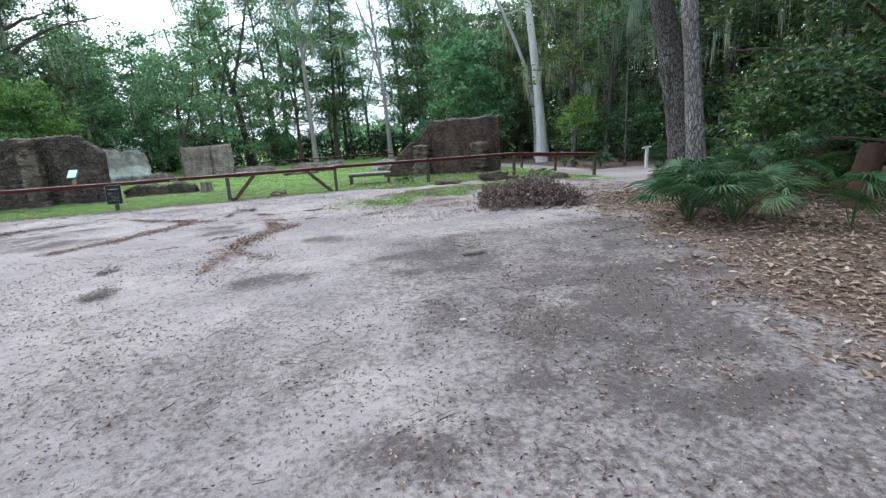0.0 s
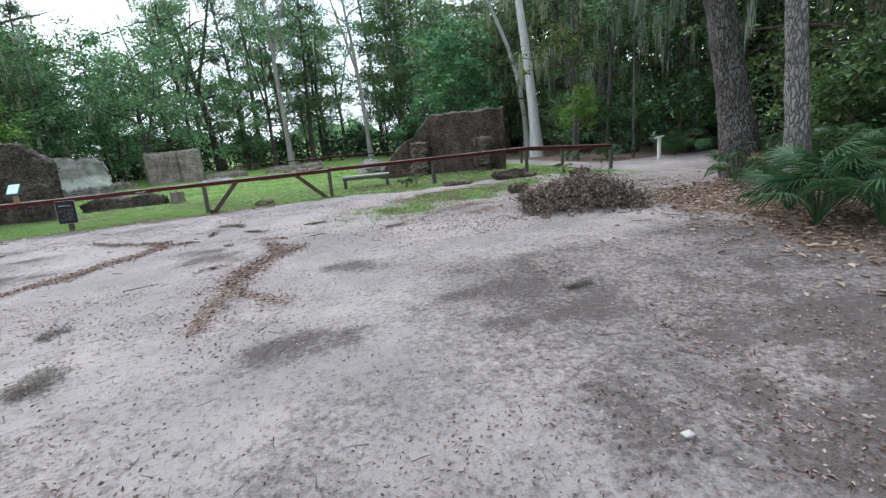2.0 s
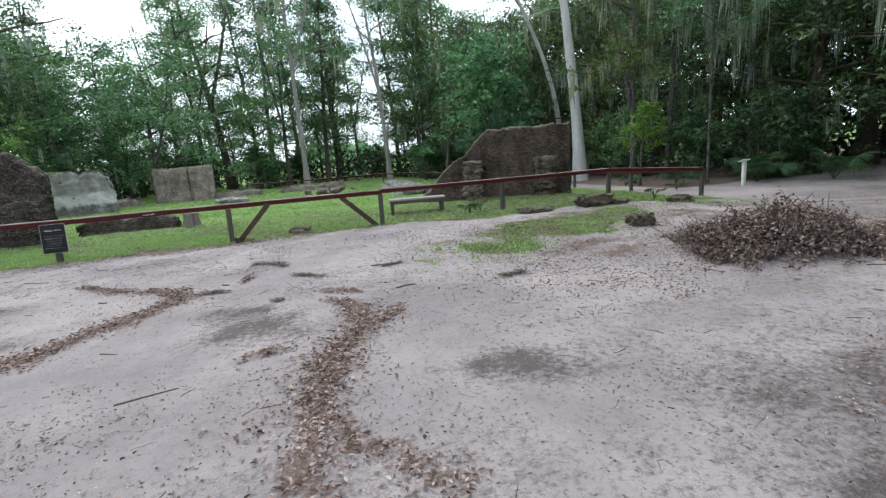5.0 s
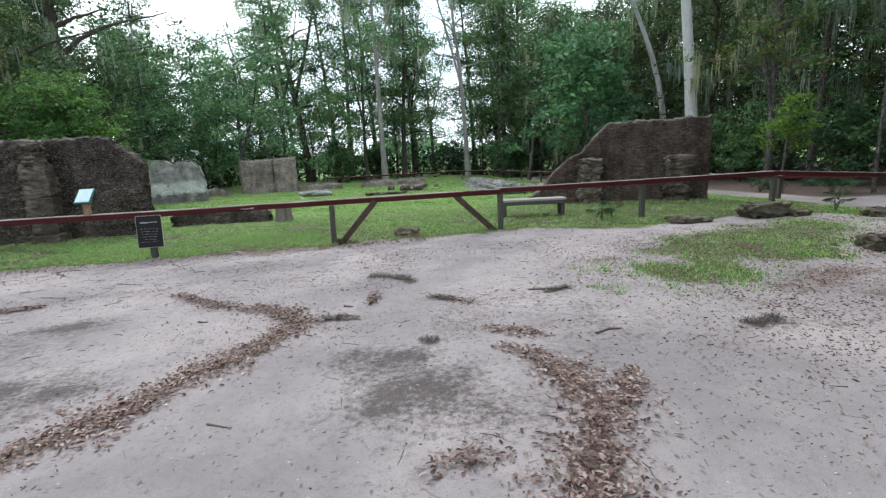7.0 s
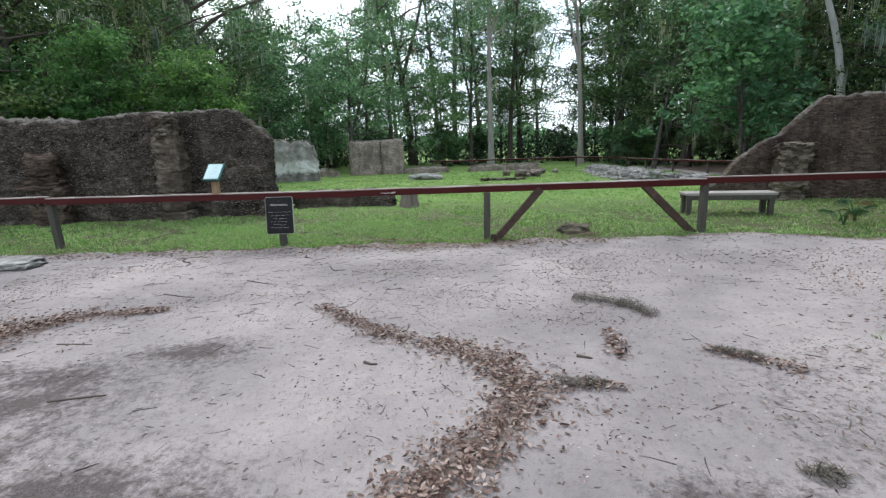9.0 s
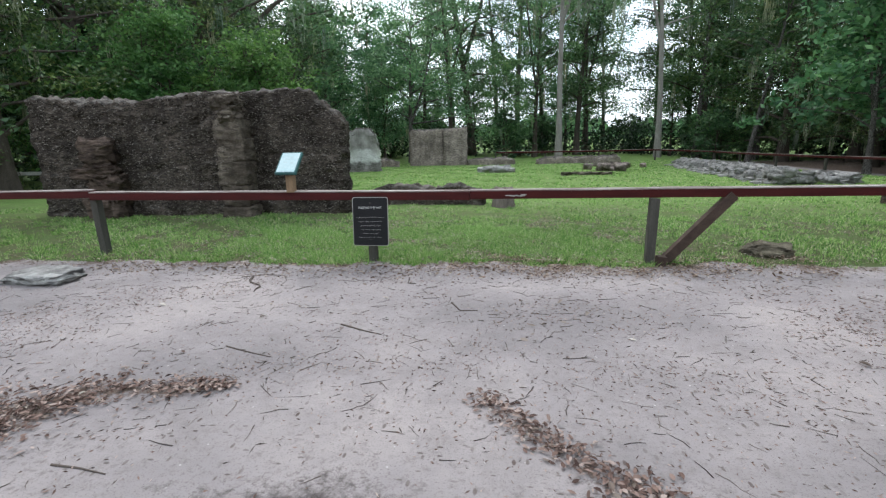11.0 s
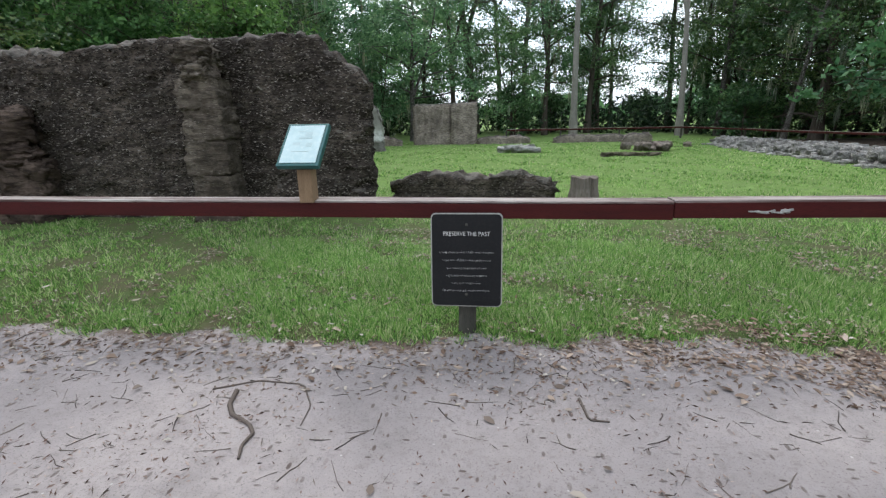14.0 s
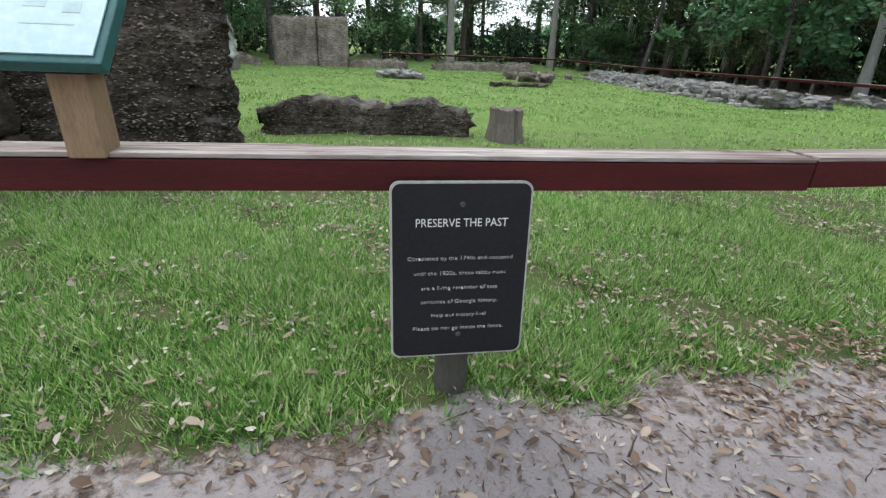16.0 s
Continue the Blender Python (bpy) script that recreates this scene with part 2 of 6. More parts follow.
M = {}
M["ground"] = ground_mat()
M["tabby_dark"] = tabby_mat("tabby_dark", (0.03, 0.024, 0.02), (0.17, 0.138, 0.113), (0.3, 0.265, 0.225), 0.3)
M["tabby_pier"] = tabby_mat("tabby_pier", (0.095, 0.076, 0.06), (0.27, 0.225, 0.18), (0.46, 0.42, 0.36), 0.8)
M["tabby_red"] = tabby_mat("tabby_red", (0.045, 0.032, 0.026), (0.18, 0.132, 0.105), (0.28, 0.23, 0.19), 0.25)
M["tabby_pale"] = tabby_mat("tabby_pale", (0.16, 0.132, 0.115), (0.46, 0.385, 0.335), (0.68, 0.615, 0.545), 0.7)
M["tabby_white"] = tabby_mat("tabby_white", (0.182, 0.171, 0.161), (0.42, 0.399, 0.378), (0.63, 0.602, 0.56), 0.5, plaster=(0.77, 0.77, 0.756))
M["rubble_white"] = tabby_mat("white_shell_rubble", (0.5, 0.49, 0.47), (0.68, 0.67, 0.65), (0.8, 0.79, 0.76), 0.6)
M["rubble"] = tabby_mat("rubble_stone", (0.281, 0.27, 0.254), (0.454, 0.443, 0.421), (0.713, 0.691, 0.648), 0.7)
M["rail_red"] = surface("stained_red_wood", (0.048, 0.008, 0.008), (0.075, 0.012, 0.011), (0.026, 0.006, 0.006), 2.0, 30, 0.7, 0.3, 0.004, (1, 8, 8), 0.18)
M["rail_top"] = surface("weathered_wood_top", (0.075, 0.03, 0.026), (0.55, 0.51, 0.47), (0.05, 0.018, 0.016), 2.2, 9, 0.85, 0.6, 0.006, (0.5, 12, 12))
M["post_grey"] = surface("weathered_grey_wood", (0.0595, 0.0574, 0.049), (0.105, 0.098, 0.084), (0.035, 0.0336, 0.028), 3.0, 40, 0.9, 0.5, 0.005, (6, 6, 0.7))
M["brace"] = surface("dark_brown_wood", (0.05, 0.032, 0.025), (0.10, 0.07, 0.055), (0.03, 0.02, 0.017), 3.0, 40, 0.85, 0.4, 0.004, (3, 3, 3))
M["bench"] = surface("grey_bench_boards", (0.24, 0.22, 0.20), (0.38, 0.35, 0.32), (0.14, 0.12, 0.11), 3.0, 40, 0.85, 0.3, 0.003, (1, 8, 8))
M["sign_black"] = surface("black_sign_face", (0.0072, 0.0072, 0.0084), (0.012, 0.0114, 0.0126), (0.018, 0.0168, 0.0168), 4, 80, 0.6, 0.05, 0.001, None, 0.25)
M["sign_edge"] = surface("pale_sign_edge", (0.38, 0.37, 0.35), (0.5, 0.49, 0.46), (0.25, 0.24, 0.22), 6, 60, 0.6, 0.1, 0.001)
M["sign_text"] = surface("white_lettering", (0.68, 0.67, 0.64), (0.75, 0.74, 0.7), (0.5, 0.49, 0.46), 20, 120, 0.7, 0.05, 0.001)
M["teal"] = surface("teal_green_metal", (0.012, 0.075, 0.075), (0.022, 0.11, 0.105), (0.03, 0.14, 0.13), 5, 60, 0.4, 0.05, 0.001, None, 0.5)
M["panel"] = surface("pale_printed_panel", (0.42, 0.57, 0.58), (0.52, 0.65, 0.65), (0.6, 0.7, 0.68), 6, 40, 0.25, 0.02, 0.001, None, 0.5)
M["print"] = surface("faded_panel_print", (0.38, 0.5, 0.5), (0.45, 0.56, 0.56), (0.52, 0.6, 0.59), 14, 70, 0.35, 0.02, 0.001)
M["wood_tan"] = surface("tan_post_wood", (0.22, 0.145, 0.085), (0.31, 0.215, 0.13), (0.14, 0.09, 0.055), 3, 40, 0.8, 0.3, 0.003, (6, 6, 0.7))
M["white_paint"] = surface("white_painted_wood", (0.55, 0.58, 0.52), (0.7, 0.72, 0.66), (0.4, 0.45, 0.36), 5, 60, 0.7, 0.1, 0.002)
M["bark_pale"] = bark_mat("pale_smooth_bark", (0.44, 0.435, 0.42), (0.62, 0.615, 0.6), (0.3, 0.29, 0.28), 3)
M["bark_beige"] = bark_mat("beige_grey_bark", (0.2, 0.185, 0.165), (0.33, 0.31, 0.28), (0.12, 0.11, 0.1), 3)
M["bark_light"] = plated_bark("light_grey_plated_bark", (0.11, 0.1, 0.092), (0.21, 0.198, 0.188), (0.36, 0.345, 0.33))
M["bark_grey"] = plated_bark("grey_furrowed_bark", (0.045, 0.04, 0.036), (0.115, 0.106, 0.098), (0.22, 0.207, 0.193))
M["bark_dark"] = bark_mat("dark_bark", (0.06, 0.05, 0.042), (0.11, 0.09, 0.075), (0.03, 0.025, 0.02), 5)
M["bark_brown"] = bark_mat("red_brown_trunk_fibre", (0.05, 0.03, 0.022), (0.085, 0.05, 0.036), (0.028, 0.017, 0.012), 5)
M["leaf_dark"] = leaf_mat("dark_oak_leaves", [(0.026, 0.062, 0.025), (0.052, 0.113, 0.042), (0.085, 0.165, 0.06), (0.15, 0.24, 0.095)], 0.32, 0.42, 0.45)
M["leaf_mid"] = leaf_mat("green_leaves", [(0.05, 0.13, 0.058), (0.095, 0.215, 0.092), (0.165, 0.31, 0.14), (0.27, 0.43, 0.215)], 0.38, 0.42, 0.45)
M["leaf_light"] = leaf_mat("light_green_leaves", [(0.052, 0.125, 0.036), (0.09, 0.195, 0.055), (0.13, 0.255, 0.075), (0.19, 0.32, 0.10)])
M["leaf_broad"] = leaf_mat("broad_blue_green_leaves", [(0.04, 0.12, 0.06), (0.07, 0.185, 0.09), (0.11, 0.25, 0.125), (0.17, 0.33, 0.175)], 0.4, 0.45, 0.4)
M["leaf_wood"] = leaf_mat("warm_dark_leaves", [(0.026, 0.052, 0.018), (0.055, 0.105, 0.034), (0.10, 0.165, 0.052), (0.18, 0.225, 0.08)], 0.3, 0.42, 0.4)
M["leaf_rust"] = leaf_mat("green_and_rusty_leaves", [(0.05, 0.11, 0.035), (0.10, 0.19, 0.05), (0.17, 0.24, 0.07), (0.24, 0.15, 0.08)])
M["leaf_yellow"] = leaf_mat("yellow_green_leaves", [(0.09, 0.19, 0.03), (0.15, 0.27, 0.05), (0.22, 0.33, 0.075)])
M["palmetto"] = leaf_mat("palmetto_blade", [(0.035, 0.095, 0.04), (0.065, 0.145, 0.058), (0.11, 0.2, 0.08)], 0.3, 0.4, 0.45)
M["palmetto_dry"] = leaf_mat("dry_palmetto_blade", [(0.16, 0.13, 0.06), (0.22, 0.18, 0.09)], 0.2, 0.6)
M["moss"] = leaf_mat("grey_hanging_moss", [(0.24, 0.27, 0.2), (0.34, 0.365, 0.285), (0.45, 0.47, 0.38)], 0.5, 0.95, 0.05)
M["grass"] = leaf_mat("grass_blades", [(0.045, 0.105, 0.03), (0.125, 0.265, 0.06), (0.215, 0.41, 0.095), (0.36, 0.53, 0.18), (0.63, 0.6, 0.4)], 0.5, 0.6, 0.15, True)
M["litter"] = leaf_mat("fallen_leaves", [(0.05, 0.03, 0.025), (0.11, 0.067, 0.054), (0.19, 0.123, 0.10), (0.29, 0.205, 0.17), (0.44, 0.35, 0.305)], 0.1, 0.8, 0.2, True)
M["fallen_moss"] = leaf_mat("fallen_moss", [(0.055, 0.047, 0.038), (0.10, 0.088, 0.072), (0.17, 0.155, 0.13)], 0.1, 0.95, 0.05, True)
M["litter_pale"] = leaf_mat("bleached_fallen_leaves", [(0.09, 0.065, 0.05), (0.18, 0.14, 0.115), (0.29, 0.24, 0.20), (0.48, 0.43, 0.37)], 0.1, 0.8, 0.2, True)
M["twig"] = leaf_mat("dry_twigs", [(0.045, 0.036, 0.031), (0.095, 0.075, 0.064), (0.17, 0.14, 0.12)], 0.0, 0.9, 0.2, True)
M["brush"] = leaf_mat("dry_brush", [(0.07, 0.047, 0.041), (0.135, 0.095, 0.082), (0.21, 0.16, 0.137), (0.33, 0.265, 0.23)], 0.1, 0.9, 0.2, True)
M["stump"] = surface("old_stump_wood", (0.14, 0.115, 0.098), (0.25, 0.215, 0.19), (0.05, 0.039, 0.034), 3, 12, 0.95, 0.9, 0.02, (7, 7, 0.6))
M["shell_stone"] = tabby_mat("mossy_stone", (0.11, 0.095, 0.07), (0.20, 0.175, 0.125), (0.36, 0.33, 0.26), 0.5)
M["shell"] = leaf_mat("oyster_shell", [(0.012, 0.010, 0.008), (0.03, 0.024, 0.02), (0.06, 0.049, 0.04), (0.10, 0.084, 0.07), (0.25, 0.225, 0.195)], 0.0, 0.85, 0.2, True)
M["litter_warm"] = leaf_mat("copper_fallen_leaves", [(0.11, 0.07, 0.05), (0.2, 0.135, 0.10), (0.31, 0.23, 0.175), (0.46, 0.37, 0.30)], 0.1, 0.8, 0.2, True)
# woodland shade is put into this near-black leaf colour
M["deep"] = leaf_mat("shade_toned_wood_leaves", [(0.012, 0.026, 0.012), (0.02, 0.042, 0.018), (0.032, 0.064, 0.027)], 0.15)
# tone of upward wall faces, with caught sky light put into its colour
M["tabby_top"] = tabby_mat("skylit_tabby_top", (0.06, 0.052, 0.045), (0.2, 0.178, 0.155), (0.34, 0.32, 0.28), 0.5)

# ---- building helpers ----


def smooth01(a, b, v):
    t = np.clip((v - a) / (b - a), 0, 1)
    return t * t * (3 - 2 * t)


def ground_z(x, y):
    """Height of the ground: level under the walk, falling away gently to the far right and to the back."""
    x, y = np.asarray(x, float), np.asarray(y, float)
    z = -0.13 - 0.36 * smooth01(5.5, 12.5, x) * smooth01(8, 16, y) - 0.36 * smooth01(20, 46, y)
    z = z + 0.012 * np.sin(1.7 * x + 0.6 * y) * np.sin(1.1 * y - 0.5 * x) + 0.008 * np.sin(4.1 * x) * np.sin(3.3 * y + x)
    z = z + 0.10 * np.exp(-(((x - 3.2) / 1.9) ** 2 + ((y - 13.2) / 1.0) ** 2))
    return z


def gz(x, y):
    return float(ground_z(x, y))


def mesh_of(name, verts, faces, material, smooth=False):
    me = bpy.data.meshes.new(name)
    verts = np.asarray(verts, np.float32).reshape(-1, 3)
    faces = np.asarray(faces, np.int32)
    k = faces.shape[1]
    me.vertices.add(len(verts))
    me.vertices.foreach_set("co", verts.ravel())
    me.loops.add(faces.size)
    me.loops.foreach_set("vertex_index", faces.ravel())
    me.polygons.add(len(faces))
    me.polygons.foreach_set("loop_start", np.arange(0, faces.size, k, dtype=np.int32))
    me.update(calc_edges=True)
    if smooth:
        me.polygons.foreach_set("use_smooth", np.ones(len(faces), bool))
    me.materials.append(M[material])
    return me


def put(name, me, parent=None, label=""):
    ob = new(name, me)
    if parent is not None:
        ob.parent = parent
    return tagged(ob, label)


def part(name, bm, material, parent, label=""):
    me = bpy.data.meshes.new(name)
    bm.to_mesh(me)
    bm.free()
    me.materials.append(M[material])
    return put(name, me, parent, label)


def thing(name, m, label, category, group="", kind=""):
    ob = new(name)
    ob.empty_display_size = 0.2
    ob.matrix_world = m
    return tagged(ob, label, category, group, kind)


def box(w, d, h, at=(0, 0, 0), rot=None, bev=0.006, jitter=0.0, cuts=0):
    """A bevelled box, standing on its base centre."""
    bm = bmesh.new()
    bmesh.ops.create_cube(bm, size=1)
    bmesh.ops.scale(bm, vec=(w, d, h), verts=bm.verts)
    bmesh.ops.translate(bm, vec=(0, 0, h / 2), verts=bm.verts)
    if bev:
        bmesh.ops.bevel(bm, geom=bm.edges[:], offset=bev, segments=2, affect="EDGES", profile=0.6)
    if cuts:
        bmesh.ops.subdivide_edges(bm, edges=[e for e in bm.edges if e.calc_length() > 0.1], cuts=cuts, use_grid_fill=True)
    if jitter:
        for v in bm.verts:
            v.co += jitter * noise.noise_vector(v.co * 7 + Vector((w, d, h)))
    if rot is not None:
        bmesh.ops.transform(bm, matrix=rot, verts=bm.verts)
    bmesh.ops.translate(bm, vec=at, verts=bm.verts)
    return bm


def tube(pts, radii, sides=8):
    """Vertices and quads of a tapered tube along points."""
    pts = np.asarray(pts, float)
    d = np.gradient(pts, axis=0)
    d /= np.linalg.norm(d, axis=1)[:, None] + 1e-9
    ref = np.where(np.abs(d[:, 2:3]) > 0.9, np.array([[1.0, 0, 0]]), np.array([[0, 0, 1.0]]))
    u = np.cross(d, ref)
    u /= np.linalg.norm(u, axis=1)[:, None]
    w = np.cross(d, u)
    a = np.linspace(0, 2 * np.pi, sides, endpoint=False)
    ring = pts[:, None] + np.asarray(radii)[:, None, None] * (np.cos(a)[None, :, None] * u[:, None] + np.sin(a)[None, :, None] * w[:, None])
    v = ring.reshape(-1, 3)
    i = np.arange(len(pts) - 1)[:, None] * sides
    j = np.arange(sides)[None, :]
    f = np.stack([i + j, i + (j + 1) % sides, i + sides + (j + 1) % sides, i + sides + j], -1).reshape(-1, 4)
    return v, f


def join_geo(parts):
    vs, fs, n = [], [], 0
    for v, f in parts:
        vs.append(v)
        fs.append(f + n)
        n += len(v)
    return np.concatenate(vs), np.concatenate(fs)


def unit(n, r, flat=1.0):
    v = r.normal(size=(n, 3)) * np.array([1, 1, flat])
    return v / (np.linalg.norm(v, axis=1)[:, None] + 1e-9)


def leaf_shapes(c, size, r, slim, flat):
    """Dead leaves with a midrib: two bent halves with pointed ends, lying nearly flat."""
    n = len(c)
    a = unit(n, r, flat)
    up = unit(n, r, 0.0) * 0.25 + np.array([0, 0, 1.0])
    b = np.cross(up, a)
    b /= np.linalg.norm(b, axis=1)[:, None] + 1e-9
    s = (size * r.uniform(0.5, 1.35, n))[:, None]
    curl = (r.uniform(-0.1, 0.3, n))[:, None] * s * np.array([0, 0, 1.0])
    w = s * slim * 0.5 * r.uniform(0.7, 1.2, n)[:, None]
    v = np.stack([c - a * s * 0.5, c - a * s * 0.18 + b * w + curl, c + a * s * 0.2 + b * w * 0.85 + curl, c + a * s * 0.5 + curl * 0.5,
                  c + a * s * 0.2 - b * w * 0.85 + curl, c - a * s * 0.18 - b * w + curl], 1)
    k = np.arange(n)[:, None] * 6
    return v, np.concatenate([k + np.array([[0, 1, 2, 3]]), k + np.array([[0, 3, 4, 5]])], 0)


def blades(centres, size, r, slim=0.45, flat=1.0, droop=0.0, tri=False):
    """Small leaves, one folded-looking quad each, about the given centres."""
    n = len(centres)
    a = unit(n, r, flat)
    a[:, 2] -= droop
    b = np.cross(a, unit(n, r))
    b /= np.linalg.norm(b, axis=1)[:, None] + 1e-9
    s = (size * r.uniform(0.6, 1.3, n))[:, None]
    if tri:
        v = np.stack([centres - a * s * 0.4 - b * s * slim * 0.5, centres - a * s * 0.3 + b * s * slim * 0.5, centres + a * s * 0.6], 1)
        return v.reshape(-1, 3), np.arange(3 * n).reshape(-1, 3)
    v = np.stack([centres - a * s * 0.5, centres + b * s * slim * 0.5 - a * s * 0.05, centres + a * s * 0.5, centres - b * s * slim * 0.5 - a * s * 0.05], 1)
    return v.reshape(-1, 3), np.arange(4 * n).reshape(-1, 4)


def strands(tops, lengths, width, r):
    """Hanging moss: slim ragged ribbons, four points each."""
    n = len(tops)
    a = r.uniform(0, 2 * np.pi, n)
    side = np.stack([np.cos(a), np.sin(a), np.zeros(n)], 1) * (width * r.uniform(0.5, 1.4, n))[:, None]
    low = tops - np.array([0, 0, 1.0]) * lengths[:, None] + r.normal(size=(n, 3)) * np.array([0.04, 0.04, 0]) * lengths[:, None]
    midp = tops * 0.6 + low * 0.4 + r.normal(size=(n, 3)) * np.array([0.035, 0.035, 0.02])
    v = np.stack([tops, midp + side, low, midp - side], 1)
    return v.reshape(-1, 3), np.arange(4 * n).reshape(-1, 4)


def furrow(v, path_r, seed, amp=0.045):
    """Ridges of bark along a trunk, as relief on its first rings."""
    out = v.copy()
    for i in range(len(v)):
        q = Vector(v[i])
        k = noise.noise(Vector((q.x * 9 + seed, q.y * 9, q.z * 1.3))) + 0.6 * noise.noise(Vector((q.x * 22, q.y * 22 + seed, q.z * 2.5)))
        d = q - Vector(path_r[i])
        out[i] = v[i] + np.array(d.normalized() * (amp * k))
    return out


def tree(name, base, height, radius, label, seed, bark="bark_grey", leaf="leaf_mid", crown_from=0.35, spread=4.0, limbs=14, clumps=5,
         leaves=60, leaf_size=0.22, clump_r=0.7, lean=(0, 0), bend=0.4, fork=0.0, moss=0, moss_len=1.2, flare=1.5, group="", category="tree", rise=0.5, bow=1.4, tri=None):
    """A tapered trunk with limbs, a crown of many leaves in loose clumps and hanging moss."""
    r = np.random.default_rng(seed)
    root = thing(name, pose(*base), label, category, group)
    k = 12
    s = np.linspace(0, 1, k)
    wob = np.cumsum(r.normal(size=(k, 2)) * bend * 0.12, axis=0) * s[:, None]
    path = np.stack([lean[0] * s ** bow + wob[:, 0], lean[1] * s ** bow + wob[:, 1], height * s - 0.15 * (s == 0)], 1)
    rad = radius * (1 - 0.8 * s)
    rad[0] *= flare
    rad[1] *= 1 + (flare - 1) * 0.2
    if seed in (18, 19):
        s2 = np.linspace(0, 1, 70)
        fine_path = np.stack([np.interp(s2, s, path[:, c]) for c in range(3)], 1)
        tv, tf = tube(fine_path, np.interp(s2, s, rad), 44)
        geo = [(furrow(tv, np.repeat(fine_path, 44, 0), seed, 0.1 * radius), tf)]
    else:
        geo = [tube(path, rad, 12 if radius > 0.25 else 8)]
    if fork:
        p0 = path[int(k * fork)]
        side = np.array([r.choice([-1, 1]) * 0.25 * height * (1 - fork), 0.3, height * (1 - fork) * 0.9])
        q = np.linspace(0, 1, 6)[:, None]
        geo.append(tube(p0 + side * q + np.array([0.25, 0, 0]) * np.sin(q * 3), radius * 0.55 * (1 - 0.7 * q[:, 0]), 8))
    tips, under = [], []
    for i in range(limbs):
        f = crown_from + (1 - crown_from) * (i + r.uniform(0, 0.9)) / limbs
        p0 = np.array([np.interp(f, s, path[:, c]) for c in range(3)])
        ang = i * 2.4 + r.uniform(-0.5, 0.5)
        ln = spread * (0.55 + 0.6 * r.random()) * (1.0 - 0.55 * (f - crown_from) / (1 - crown_from))
        up = ln * rise * r.uniform(0.4, 1.4)
        q = np.linspace(0, 1, 6)
        arc = np.stack([np.cos(ang) * ln * q, np.sin(ang) * ln * q, up * q ** 0.8 - 0.12 * ln * q ** 2], 1) + np.cumsum(r.normal(size=(6, 3)) * ln * 0.03, axis=0) * (q > 0)[:, None]
        geo.append(tube(p0 + arc, radius * 0.32 * (1 - 0.85 * q) + 0.008, 5))
        for c in range(clumps):
            t = 0.3 + 0.75 * (c + r.random()) / clumps
            pt = p0 + np.array([np.interp(min(t, 1), q, arc[:, a]) for a in range(3)]) + r.normal(size=3) * spread * 0.13
            tips.append(pt)
            if r.random() < 0.5:
                tw = np.linspace(0, 1, 3)[:, None]
                st = p0 + np.array([np.interp(min(t, 1) * 0.85, q, arc[:, a]) for a in range(3)])
                geo.append(tube(st + (pt - st) * tw, np.array([0.02, 0.014, 0.006]), 4))
    v, f = join_geo(geo)
    put("trunk", mesh_of("trunk", v, f, bark, True), root)
    tips = np.array(tips)
    pts = []
    for p in tips:
        m = int(leaves * r.uniform(0.5, 1.5))
        rr = clump_r * r.uniform(0.6, 1.4)
        o = r.normal(size=(m, 3)) * np.array([rr, rr, rr * 0.5]) * 0.52
        pts.append(p + o)
    pts = np.concatenate(pts)
    v, f = blades(pts, leaf_size, r, 0.5, 0.7, tri=leaf_size >= 0.2 if tri is None else tri)
    put("crown", mesh_of("crown", v, f, leaf), root)
    if moss:
        c = tips[r.integers(0, len(tips), moss)] + r.normal(size=(moss, 3)) * clump_r * 0.3
        ln = moss_len * r.uniform(0.3, 1.3, moss)
        tops = np.repeat(c, 16, 0) + r.normal(size=(moss * 16, 3)) * np.array([0.09, 0.09, 0.16])
        v, f = strands(tops, np.repeat(ln, 16) * r.uniform(0.25, 1.15, moss * 16), 0.026, r)
        tagged(put("hanging_moss", mesh_of("hanging_moss", v, f, "moss"), root, "grey-green strands of hanging moss"), kind="stuff")
    return root


def at_scale(x, y, rz, sc, dz=0.0):
    return Matrix.LocRotScale((x, y, gz(x, y) + dz), Euler((0, 0, radians(rz))), Vector((sc, sc, sc)))


# ---- the ground: one sheet out to the horizon ----
def axis_steps(near0, near1, step, far):
    a = list(np.arange(near0, near1, step))
    lo, hi, st = [], [], step
    x = near0
    while x > -far:
        st *= 1.22
        x -= st
        lo.append(x)
    x, st = near1, step
    hi.append(x)
    while x < far:
        st *= 1.22
        x += st
        hi.append(x)
    return np.array(lo[::-1] + a + hi)


